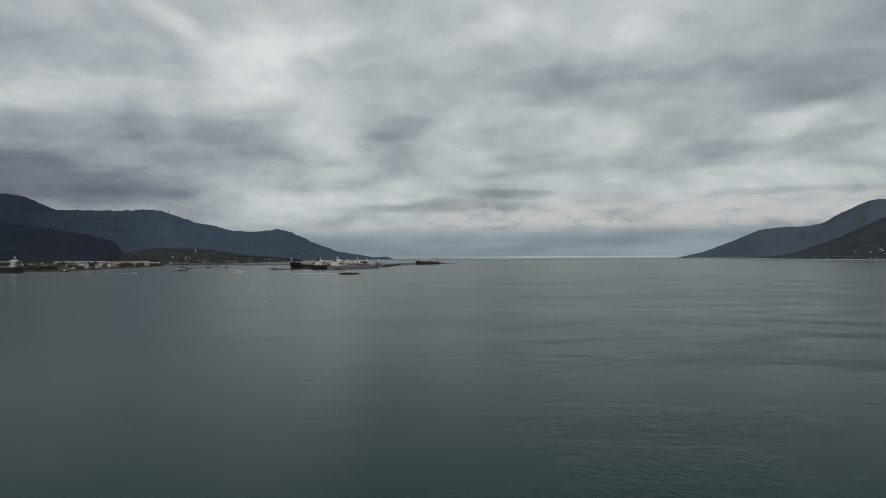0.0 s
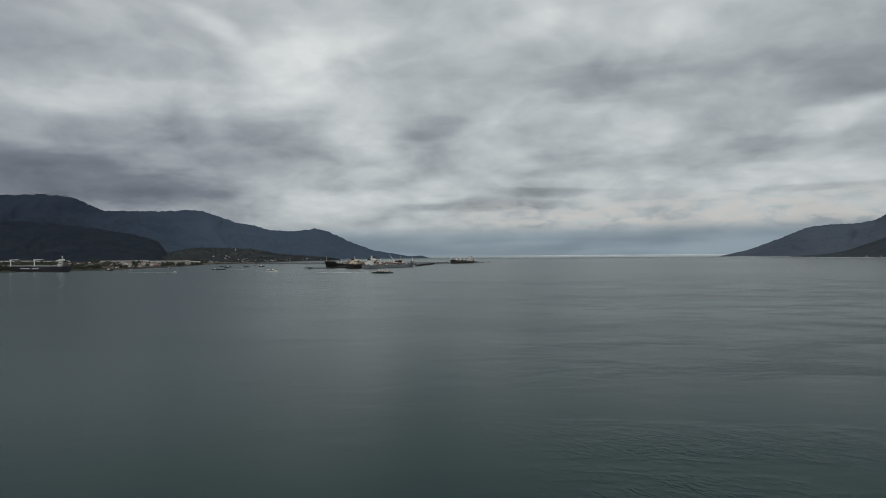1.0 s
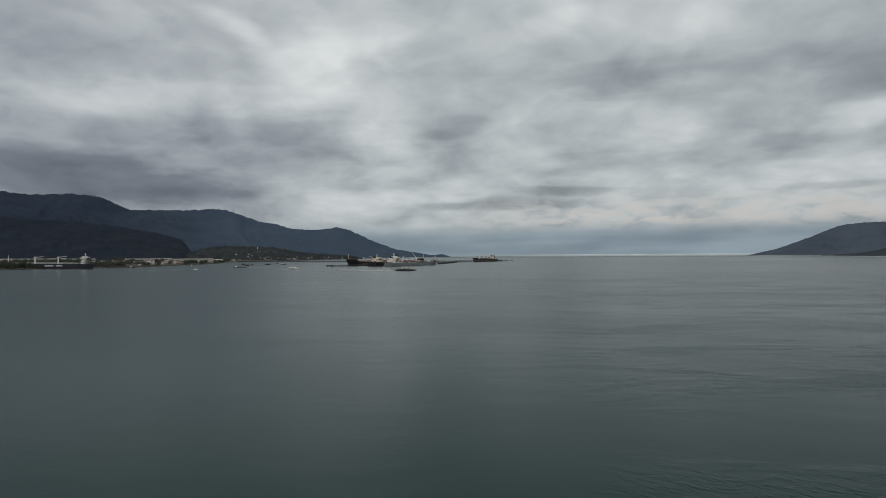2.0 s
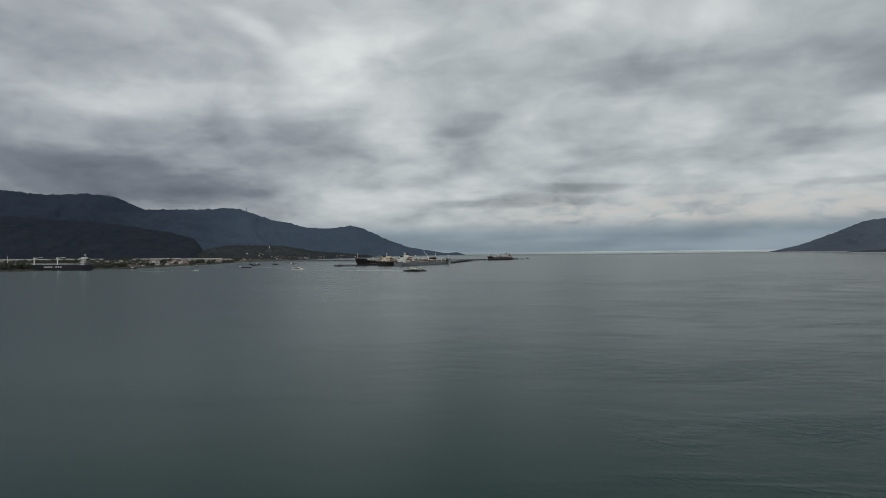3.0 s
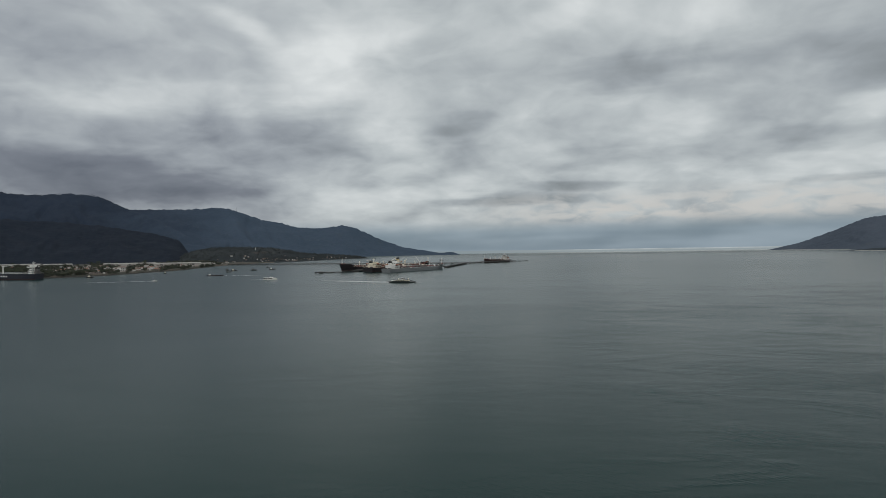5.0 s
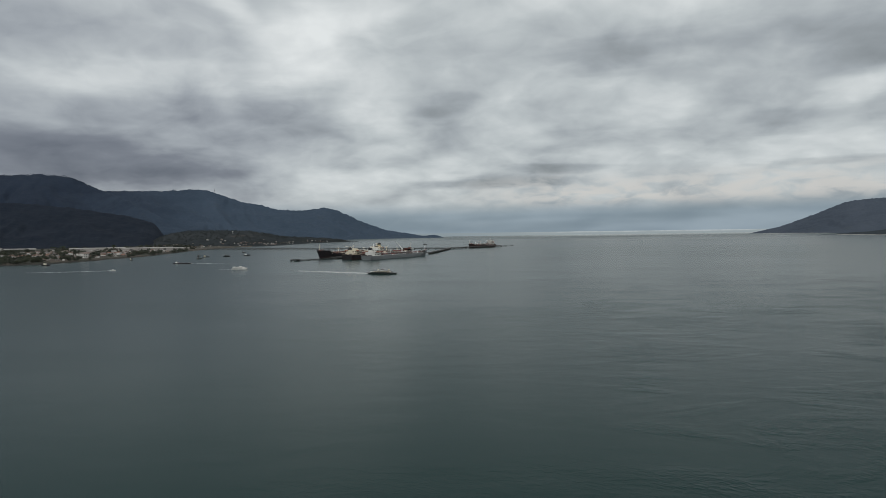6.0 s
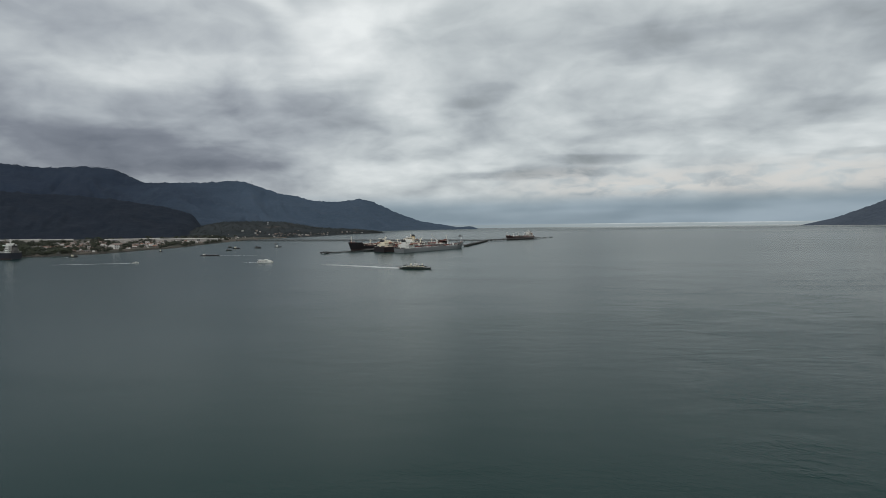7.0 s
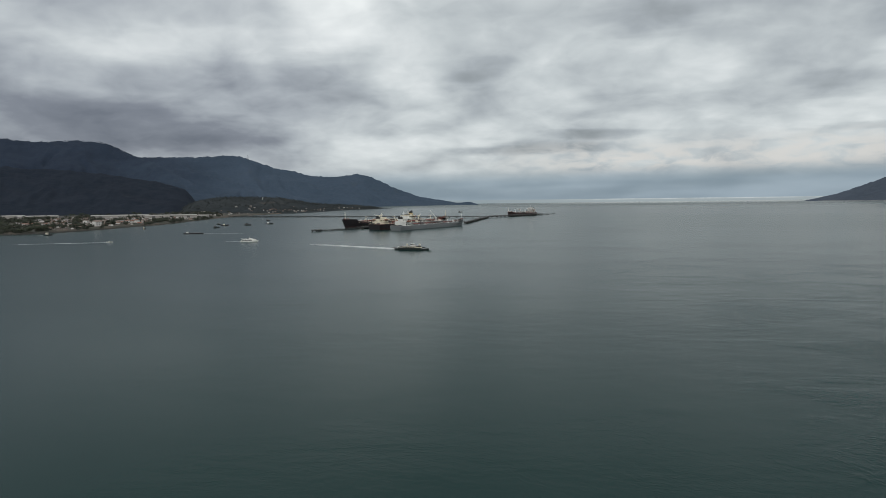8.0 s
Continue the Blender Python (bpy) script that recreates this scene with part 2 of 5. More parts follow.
def sea_material():
    m, n, b = principled("sea_water", 0.10, 0.0, 1.333)
    at = n.add("ShaderNodeTexCoord").outputs["Object"]
    wide = n.add("ShaderNodeMapping")
    wide.inputs["Scale"].default_value = (0.5, 1.0, 1.0)
    wide.inputs["Rotation"].default_value = (0, 0, radians(-22))
    n.link(at, wide.inputs[0])
    slick = n.noise(wide.outputs[0], 0.022, 5, 0.6, 0.6)
    broad = n.noise(wide.outputs[0], 0.0028, 3, 0.5, 0.2)
    calm = n.span(n.maths("ADD", n.maths("MULTIPLY", slick, 0.6), n.maths("MULTIPLY", broad, 0.4)), 0.40, 0.62)
    shallow = n.mix(broad, (0.0030, 0.0262, 0.0248), (0.0052, 0.0310, 0.0288))
    sep = n.add("ShaderNodeSeparateXYZ")
    n.link(at, sep.inputs[0])
    ruffled = n.maths("MULTIPLY", n.span(sep.outputs[1], 2300, 3300), n.span(n.noise(wide.outputs[0], 0.004, 3, 0.5), 0.38, 0.55))
    n.link(n.maths("ADD", n.maths("ADD", 0.22, n.maths("MULTIPLY", calm, 0.02)), n.maths("MULTIPLY", ruffled, 0.15)), b.inputs["Roughness"])
    # bright sheen of the far sea and its horizon glint, painted as pale base colour
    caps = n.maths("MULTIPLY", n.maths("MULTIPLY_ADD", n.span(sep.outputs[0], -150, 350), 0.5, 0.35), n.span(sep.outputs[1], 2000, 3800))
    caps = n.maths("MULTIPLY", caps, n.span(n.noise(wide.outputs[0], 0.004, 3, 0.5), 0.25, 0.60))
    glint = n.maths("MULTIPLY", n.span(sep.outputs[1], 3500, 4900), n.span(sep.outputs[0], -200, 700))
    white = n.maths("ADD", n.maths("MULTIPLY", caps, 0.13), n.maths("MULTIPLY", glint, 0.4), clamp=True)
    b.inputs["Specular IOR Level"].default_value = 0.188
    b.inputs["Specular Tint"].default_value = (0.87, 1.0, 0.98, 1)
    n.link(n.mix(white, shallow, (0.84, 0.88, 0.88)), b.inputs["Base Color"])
    aslant = n.add("ShaderNodeMapping")
    aslant.inputs["Rotation"].default_value = (0, 0, radians(48))
    n.link(at, aslant.inputs[0])
    drawn = n.add("ShaderNodeMapping")
    drawn.inputs["Scale"].default_value = (0.55, 1.0, 1.0)
    n.link(aslant.outputs[0], drawn.inputs[0])
    ripple = n.noise(drawn.outputs[0], 2.0, 5, 0.62, 0.9)
    chop = n.noise(wide.outputs[0], 0.16, 3, 0.5, 0.2)
    height = n.maths("ADD", n.maths("MULTIPLY", ripple, 0.25), n.maths("MULTIPLY", chop, 1.0))
    # the breeze ruffles the water towards the open channel
    breeze = n.maths("MULTIPLY", n.span(n.maths("MULTIPLY_ADD", broad, 60.0, sep.outputs[0]), 24.0, 46.0), n.span(n.noise(wide.outputs[0], 0.055, 4, 0.6, 0.6), 0.46, 0.64))
    trains = n.noise(drawn.outputs[0], 1.25, 3, 0.5, 1.2)
    height = n.maths("MULTIPLY", n.maths("SUBTRACT", height, 0.62), n.maths("ADD", 0.32, n.maths("MULTIPLY", calm, 0.75)))
    height = n.maths("ADD", height, n.maths("MULTIPLY", n.maths("ADD", n.maths("MULTIPLY", ripple, 0.3), n.maths("MULTIPLY", trains, 1.5)), n.maths("MULTIPLY", breeze, 0.65)))
    height = n.maths("MULTIPLY", height, n.span(sep.outputs[1], 360, 760, 1.0, 0.0))
    bump(n, b, height, 0.15, 1.0)
    return m


def foam_material():
    m, n, b = principled("sea_foam", 0.8)
    at = n.add("ShaderNodeTexCoord").outputs["Object"]
    churn = n.noise(at, 0.5, 5, 0.65)
    n.link(n.mix(churn, (0.55, 0.58, 0.58), (0.82, 0.84, 0.84)), b.inputs["Base Color"])
    gen = n.add("ShaderNodeTexCoord").outputs["Generated"]
    sep = n.add("ShaderNodeSeparateXYZ")
    n.link(gen, sep.inputs[0])
    thin = n.span(sep.outputs[0], 0.0, 0.75, 0.04, 1.0)
    n.link(n.maths("MULTIPLY", n.span(churn, 0.30, 0.55, 0.2, 1.0), thin), b.inputs["Alpha"])
    bump(n, b, churn, 0.2, 0.6)
    return m


def foliage(name, dark, light):
    m, n, b = principled(name, 0.8)
    b.inputs["Specular IOR Level"].default_value = 0.2
    geo = n.add("ShaderNodeNewGeometry")
    info = n.add("ShaderNodeObjectInfo")
    mixed = n.maths("ADD", n.maths("MULTIPLY", geo.outputs["Random Per Island"], 0.6), n.maths("MULTIPLY", info.outputs["Random"], 0.4))
    n.link(n.mix(mixed, dark, light), b.inputs["Base Color"])
    return m


def varied(name, palette, rough=0.75):
    """Render or tile whose tint differs from building to building."""
    m, n, b = principled(name, rough)
    info = n.add("ShaderNodeObjectInfo")
    at = n.add("ShaderNodeTexCoord").outputs["Object"]
    stain = n.noise(at, 0.5, 5, 0.6)
    stops = [(i / len(palette), c) for i, c in enumerate(palette)]
    node = n.ramp(info.outputs["Random"], stops)
    n.tree.nodes[-1].color_ramp.interpolation = "CONSTANT"
    n.link(n.mix(n.maths("MULTIPLY", n.span(stain, 0.45, 0.75), 0.35), node, (0.16, 0.14, 0.12)), b.inputs["Base Color"])
    bump(n, b, stain, 0.03, 0.4)
    return m


def ground_material():
    m, n, b = principled("coastal_soil", 0.95)
    at = n.add("ShaderNodeTexCoord").outputs["Object"]
    patch = n.noise(at, 0.02, 5, 0.6)
    grain = n.noise(at, 0.3, 4, 0.6)
    colour = n.ramp(patch, [(0.34, (0.034, 0.040, 0.028)), (0.46, (0.050, 0.048, 0.037)), (0.55, (0.090, 0.074, 0.060)), (0.68, (0.16, 0.125, 0.100))])
    n.link(n.mix(n.maths("MULTIPLY", grain, 0.5), colour, (0.06, 0.06, 0.045)), b.inputs["Base Color"])
    bump(n, b, grain, 0.4, 0.8)
    return m


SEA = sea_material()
FOAM = foam_material()
SOIL = ground_material()
# bluish forest tones: each slope's distance haze is put into its base colour
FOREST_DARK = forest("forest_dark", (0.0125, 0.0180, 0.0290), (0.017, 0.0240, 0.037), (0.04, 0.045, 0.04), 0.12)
# bearings between which painted haze sets in, and the hazed tones
RANGE_HAZE = (-0.78, -0.36, (0.050, 0.074, 0.106), (0.062, 0.088, 0.125))
FOREST_FAR = forest("forest_far", (0.024, 0.034, 0.056), (0.030, 0.043, 0.068), (0.08, 0.09, 0.08), 0.12, RANGE_HAZE)
FOREST_MID = forest("forest_shoulder", (0.021, 0.031, 0.051), (0.027, 0.039, 0.062), (0.07, 0.075, 0.07), 0.12, RANGE_HAZE)
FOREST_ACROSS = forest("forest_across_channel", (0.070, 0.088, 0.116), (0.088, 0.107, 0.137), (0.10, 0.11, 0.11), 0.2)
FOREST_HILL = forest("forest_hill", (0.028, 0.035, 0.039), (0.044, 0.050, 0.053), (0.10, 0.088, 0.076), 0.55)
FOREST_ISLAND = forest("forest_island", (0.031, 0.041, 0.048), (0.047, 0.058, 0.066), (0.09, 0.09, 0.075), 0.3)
BLACK_HULL = painted("black_hull_paint", (0.016, 0.0135, 0.016), 0.5, (0.045, 0.026, 0.026), 0.45, 0.12)
RUST_HULL = painted("rust_stained_hull_paint", (0.032, 0.017, 0.018), 0.6, (0.10, 0.045, 0.030), 0.6, 0.15)
GREY_HULL = painted("grey_hull_paint", (0.165, 0.178, 0.186), 0.4, (0.17, 0.12, 0.09), 0.3, 0.12)
NAVY_HULL = painted("navy_hull_paint", (0.018, 0.020, 0.030), 0.4, (0.06, 0.04, 0.035), 0.3, 0.12)
BOOT_RED = painted("antifouling_red", (0.034, 0.018, 0.019), 0.6, (0.06, 0.03, 0.025), 0.5, 0.15)
DECK_RED = painted("deck_oxide_red", (0.17, 0.065, 0.050), 0.75, (0.09, 0.05, 0.04), 0.4, 0.1)
DECK_GREY = painted("deck_grey", (0.20, 0.21, 0.21), 0.75, (0.12, 0.09, 0.07), 0.4, 0.1)
CREAM = painted("cream_ship_paint", (0.70, 0.65, 0.53), 0.45, (0.30, 0.18, 0.10), 0.35, 0.2)
WHITE = painted("white_ship_paint", (0.72, 0.72, 0.69), 0.45, (0.34, 0.24, 0.16), 0.25, 0.2)
YELLOW = painted("funnel_yellow", (0.52, 0.40, 0.20), 0.45, (0.2, 0.13, 0.07), 0.2, 0.3)
BLACK = painted("black_paint", (0.015, 0.015, 0.016), 0.5, (0.05, 0.04, 0.035), 0.3, 0.3)
STEEL = painted("weathered_steel", (0.125, 0.122, 0.12), 0.6, (0.12, 0.07, 0.05), 0.35, 0.4, 0.3)
CONCRETE = painted("marine_concrete", (0.062, 0.064, 0.063), 0.85, (0.07, 0.065, 0.055), 0.6, 0.15)
PILE = painted("pile_concrete", (0.055, 0.052, 0.048), 0.9, (0.035, 0.04, 0.03), 0.6, 0.3)
RED_PAINT = painted("red_paint", (0.20, 0.055, 0.045), 0.5, (0.1, 0.05, 0.04), 0.3, 0.3)
ORANGE = painted("lifeboat_orange", (0.27, 0.12, 0.075), 0.45, (0.2, 0.1, 0.05), 0.2, 0.4)
GREEN_HULL = painted("dark_green_paint", (0.022, 0.030, 0.028), 0.5, (0.09, 0.06, 0.045), 0.4, 0.3)
SHED_WALL = painted("shed_wall_sheet", (0.33, 0.315, 0.295), 0.7, (0.18, 0.14, 0.11), 0.4, 0.05)
ROOF_PALE = painted("pale_sheet_roof", (0.38, 0.365, 0.345), 0.6, (0.26, 0.2, 0.15), 0.35, 0.05)
GLASS_DARK = principled("dark_window_glass", 0.25)[0]
GLASS_DARK.node_tree.nodes["Principled BSDF"].inputs["Specular IOR Level"].default_value = 0.15
GLASS_DARK.node_tree.nodes["Principled BSDF"].inputs["Base Color"].default_value = (0.010, 0.012, 0.014, 1)
GLITTER_STRIP = painted("pale_glitter_strip", (0.44, 0.43, 0.41), 0.9, (0.12, 0.11, 0.10), 0.7, 0.02)
WALLS = varied("house_render", [(0.48, 0.465, 0.44), (0.31, 0.265, 0.23), (0.62, 0.61, 0.59), (0.21, 0.17, 0.15), (0.38, 0.355, 0.325), (0.19, 0.165, 0.15)])
ROOFS = varied("house_roof_tile", [(0.26, 0.135, 0.095), (0.19, 0.125, 0.100), (0.25, 0.190, 0.165), (0.22, 0.21, 0.205), (0.40, 0.385, 0.37)])
LEAVES = foliage("broad_leaves", (0.040, 0.050, 0.036), (0.092, 0.100, 0.070))
SCRUB_LEAVES = foliage("scrub_leaves", (0.036, 0.043, 0.036), (0.075, 0.080, 0.060))
HILL_LEAVES = foliage("hill_scrub_leaves", (0.036, 0.043, 0.045), (0.056, 0.062, 0.062))
PALM_LEAVES = foliage("palm_leaves", (0.022, 0.032, 0.018), (0.05, 0.06, 0.03))
BARK = painted("bark", (0.10, 0.075, 0.055), 0.95, (0.05, 0.04, 0.03), 0.5, 1.0)


# ---- mesh helpers ----
def thing(name, label, category, m=None, group=""):
    ob = tagged(new(name), label, category, group)
    ob.empty_display_size = 2
    if m is not None:
        ob.matrix_basis = m
    return ob


def mesh_of(bm, name, material, smooth=False):
    me = bpy.data.meshes.new(name)
    bmesh.ops.recalc_face_normals(bm, faces=bm.faces)
    bm.to_mesh(me)
    bm.free()
    me.materials.append(material)
    if smooth:
        me.polygons.foreach_set("use_smooth", [True] * len(me.polygons))
    return me


def part(name, bm, material, parent, label="", smooth=False):
    """One mesh object under a thing or a part."""
    ob = new(name, mesh_of(bm, name, material, smooth))
    ob.parent = parent
    if label:
        ob["label"] = label
    return ob


def again(name, me, parent, m):
    ob = new(name, me)
    ob.parent, ob.matrix_basis = parent, m
    return ob


def box(bm, centre, size, chamfer=0.0, turn=0.0, taper=1.0):
    """A block; chamfer bevels its edges, taper narrows its top."""
    made = bmesh.ops.create_cube(bm, size=1.0)["verts"]
    for v in made:
        k = taper if v.co.z > 0 else 1.0
        v.co = Vector((v.co.x * size[0] * k, v.co.y * size[1] * k, v.co.z * size[2]))
    if chamfer:
        edges = list({e for v in made for e in v.link_edges})
        made = bmesh.ops.bevel(bm, geom=edges, offset=chamfer, segments=1, affect="EDGES")["verts"]
    m = Matrix.Translation(centre) @ Matrix.Rotation(turn, 4, "Z")
    for v in made:
        v.co = m @ v.co
    return bm


def tube(bm, a, b, r0, r1=None, sides=8):
    """A round bar from a to b."""
    a, b = Vector(a), Vector(b)
    r1 = r0 if r1 is None else r1
    q = (b - a).to_track_quat("Z", "Y")
    rings = [[bm.verts.new(p + q @ Vector((r * math.cos(k * math.tau / sides), r * math.sin(k * math.tau / sides), 0))) for k in range(sides)] for p, r in ((a, r0), (b, r1))]
    for k in range(sides):
        bm.faces.new((rings[0][k], rings[0][(k + 1) % sides], rings[1][(k + 1) % sides], rings[1][k]))
    bm.faces.new(rings[0][::-1])
    bm.faces.new(rings[1])
    return bm


def loft(bm, rings, closed=False, caps=True):
    """Skin over rows of points; closed joins each row's ends."""
    rows = [[bm.verts.new(p) for p in ring] for ring in rings]
    for a, b in zip(rows, rows[1:]):
        for k in range(len(a) if closed else len(a) - 1):
            j = (k + 1) % len(a)
            bm.faces.new((a[k], a[j], b[j], b[k]))
    if caps:
        bm.faces.new(rows[0][::-1])
        bm.faces.new(rows[-1])
    return bm


def B():
    return bmesh.new()


# ---- sea ----
def build_sea():
    bm = B()
    radii = [0, 25, 50, 90, 150, 240, 380, 600, 950, 1500, 2300, 3400, 5000, 7000, 9500]
    sides = 96
    hub = bm.verts.new((0, 0, 0))
    last = None
    for r in radii[1:]:
        ring = [bm.verts.new((r * math.sin(k * math.tau / sides), r * math.cos(k * math.tau / sides), 0)) for k in range(sides)]
        for k in range(sides):
            j = (k + 1) % sides
            bm.faces.new((hub, ring[j], ring[k]) if last is None else (last[k], last[j], ring[j], ring[k]))
        last = ring
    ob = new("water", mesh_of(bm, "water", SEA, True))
    tagged(ob, "grey-green rippled sea channel under an overcast sky", "sea", kind="structure")


build_sea()


# ---- land: slopes described by their crest heights along the bearing ----
def profile(knots, a):
    """Softly rounded curve through (bearing, value) knots."""
    xs, ys = [k[0] for k in knots], [k[1] for k in knots]
    return sum(w * float(np.interp(a + o, xs, ys)) for o, w in ((-0.5, 0.12), (-0.25, 0.22), (0, 0.32), (0.25, 0.22), (0.5, 0.12)))


def fractal(x, y, seed, octaves=4):
    return noise.fractal(Vector((x, y, seed)), 1.0, 2.1, octaves)


class Slope:
    """A wooded mountainside seen from the channel: crest heights, the range of crest and foot."""

    def __init__(self, heights, crest, foot, seed, gully=0.22, crowns=5.0, power=1.2):
        self.heights, self.crest, self.foot, self.seed, self.gully, self.crowns, self.power = heights, crest, foot, seed, gully, crowns, power

    def ranges(self, a):
        return profile(self.foot, a), profile(self.crest, a)

    def height(self, a, r):
        f, c = self.ranges(a)
        t = (r - f) / max(c - f, 1)
        h = max(profile(self.heights, a), 0.0)
        if t <= 1:
            s = max(t, 0) ** self.power
        else:
            s = max(1 - (t - 1) * 0.9, -0.1)
        wave = math.sin(math.pi * min(max(t, 0), 1))
        spur = abs(fractal(a * 0.36 + 0.9 * fractal(a * 0.22, t * 1.6, self.seed + 5, 2), t * 1.5, self.seed, 3))
        bulk = fractal(a * 0.25, t * 1.2, self.seed + 2, 3)
        z = h * (s - self.gully * wave * spur + 0.10 * wave * bulk)
        rough = noise.noise(Vector((a * r * 0.00055, r * 0.03, self.seed))) + 0.6 * noise.noise(Vector((a * r * 0.0016, r * 0.08, self.seed + 9)))
        return z + self.crowns * rough * min(h / 60, 1.0) * min(max(t * 4, 0), 1) + (-3 if t <= 0.001 else 0)

    def place(self, a, r, lift=0.0):
        return Vector((r * math.sin(radians(a)), r * math.cos(radians(a)), self.height(a, r) + lift))

    def build(self, name, label, category, material, a0, a1, step, rows, tail=0.5):
        bm = B()
        grid = []
        count = int((a1 - a0) / step) + 1
        for i in range(count):
            a = a0 + i * step
            f, c = self.ranges(a)
            grid.append([bm.verts.new(self.place(a, f + (c - f) * (1 + tail) * j / rows)) for j in range(rows + 1)])
        for p, q in zip(grid, grid[1:]):
            for j in range(rows):
                bm.faces.new((p[j], p[j + 1], q[j + 1], q[j]))
        ob = new(name, mesh_of(bm, name, material, True))
        return tagged(ob, label, category, kind="structure")


SHOULDER_HEIGHTS = [(-62, 348.6), (-52, 415), (-46, 406.7), (-42.3, 389.3), (-40.6, 374.3), (-39.2, 377.6), (-37.7, 390.1), (-36.8, 386.8), (-35.5, 381.8), (-34.4, 344.4), (-33.4, 309), (-32.3, 284), (-30.8, 236), (-29.2, 176), (-27.6, 110), (-26, 45), (-25, 0)]
MAIN_HEIGHTS = [(-62, 250), (-46, 280), (-37, 285), (-33.3, 303), (-31.5, 304.6), (-29.8, 307.1), (-28, 312.1), (-26.6, 323.7), (-25.6, 317), (-24.4, 289), (-22.5, 240.7), (-21.1, 225.8), (-19.6, 194.2), (-18.6, 190.1), (-17.2, 189.2), (-15.6, 209.2), (-14.6, 194), (-13.6, 162), (-12.1, 107), (-10.2, 58.1), (-8, 29.9), (-7, 19), (-6.4, 12), (-5.6, 24), (-5.2, 16), (-4.95, 0), (-4, -8.3)]
main_range = Slope(MAIN_HEIGHTS, [(-62, 4108.5), (-4, 4108.5)], [(-62, 2780.5), (-34, 2822), (-27, 2988), (-20, 3320), (-15, 3444.5), (-12, 3693.5), (-8, 3950.8), (-5, 4050.4), (-4, 4067)], 11.0, crowns=7.0)
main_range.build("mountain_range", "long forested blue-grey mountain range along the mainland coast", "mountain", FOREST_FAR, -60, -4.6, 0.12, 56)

SHOULDER_CREST = [(-62, 3960), (-34.5, 3960), (-33, 3700), (-31, 3250), (-28, 2950), (-25, 2900)]
shoulder = Slope([(a, h * profile(SHOULDER_CREST, a) / 4108.5) for a, h in SHOULDER_HEIGHTS], SHOULDER_CREST, [(-62, 2560), (-34, 2560), (-30, 2500), (-25, 2640)], 17.0, gully=0.14, crowns=7.0)
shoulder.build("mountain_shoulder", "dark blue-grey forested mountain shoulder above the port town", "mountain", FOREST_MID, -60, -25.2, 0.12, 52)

near_mountain = Slope([(-62, 230), (-50, 195), (-41.2, 160), (-36.5, 148), (-34.4, 137), (-32.9, 124), (-31.3, 113), (-30.0, 98), (-29.2, 86), (-28.7, 70), (-28.4, 38), (-28.1, 4), (-27.6, -4), (-26, -10)], [(-62, 2739), (-26, 2614.5)], [(-62, 1690), (-33, 1640), (-28, 1720), (-26, 1950)], 23.0, gully=0.16)
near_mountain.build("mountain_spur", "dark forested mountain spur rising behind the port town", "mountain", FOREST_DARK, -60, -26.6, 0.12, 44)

headland = Slope([(-30.5, 0), (-29, 14.9), (-28, 34.9), (-26.9, 44), (-25.4, 47.3), (-24.3, 48.1), (-22.6, 46.5), (-21.2, 44.8), (-20, 36.5), (-19.2, 28.2), (-17.5, 22.4), (-15.7, 17.4), (-14.2, 11.6), (-13.5, 6.6), (-13.2, 0), (-12, -5)], [(-31, 2075), (-20, 2158), (-16, 2481.7), (-12, 2680.9)], [(-31, 1784.5), (-25, 1709.8), (-22, 1809.4), (-18.8, 1950.5), (-15.8, 2373.8), (-12, 2622.8)], 31.0, gully=0.25, crowns=3.3)
headland.build("headland_hill", "low scrubby headland hill dotted with houses and clearings", "hill", FOREST_HILL, -30.5, -12.4, 0.08, 44)

island = Slope([(20.5, -8.3), (21.5, 0), (21.7, 5), (22.4, 19.9), (23.4, 36), (24.6, 68), (25.7, 103), (27.1, 152), (27.9, 179.3), (29, 195), (29.9, 201.7), (30.7, 197.5), (31.6, 201.7), (32.6, 217.5), (33.5, 263.9), (34.4, 302.1), (35.4, 338.6), (36.1, 354.4), (37, 348.6), (38.5, 365.2), (41, 431.6), (46, 464.8), (54, 431.6)], [(20, 4423.9), (54, 4423.9)], [(20, 4390.7), (21.5, 4382.4), (23.4, 4233), (26, 3984), (29, 3735), (34, 3403), (54, 3320)], 41.0, gully=0.10, crowns=5.0)
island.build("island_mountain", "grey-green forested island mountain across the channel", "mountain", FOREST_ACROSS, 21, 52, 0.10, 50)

island_slope = Slope([(25.5, -6.6), (26.6, 0), (27.2, 5), (29, 10.8), (30.3, 21.6), (32, 56.4), (33.5, 93), (35, 136.1), (36.7, 184.3), (40, 249), (52, 298.8)], [(25, 3278.5), (37, 3195.5), (52, 3154)], [(25, 3237), (27, 3187.2), (30, 2760), (33, 2420), (36.7, 2180), (52, 2050)], 47.0, gully=0.12)
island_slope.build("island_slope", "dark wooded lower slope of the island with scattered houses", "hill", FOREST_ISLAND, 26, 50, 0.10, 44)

SHORE = [(-62, 890), (-45, 930), (-38, 958), (-36.2, 968), (-34.3, 962), (-32, 990), (-29.6, 1085), (-27.5, 1185), (-25.9, 1385), (-24.7, 1550), (-22.1, 1798), (-21, 1850)]


def plain_height(a, r):
    s = profile(SHORE, a)
    d = r - s + 14 * fractal(a * 1.3, 0, 3.0, 3)
    rise = min(max(d / 9, -1), 1)
    z = 1.9 * rise if rise < 0 else 2.2 * rise
    return z + min(max(d, 0) / 900, 1.5) * 6 + 0.5 * fractal(a, r * 0.02, 8.0, 3) * max(rise, 0)


def on_plain(a, r, lift=0.0):
    return Vector((r * math.sin(radians(a)), r * math.cos(radians(a)), plain_height(a, r) + lift))


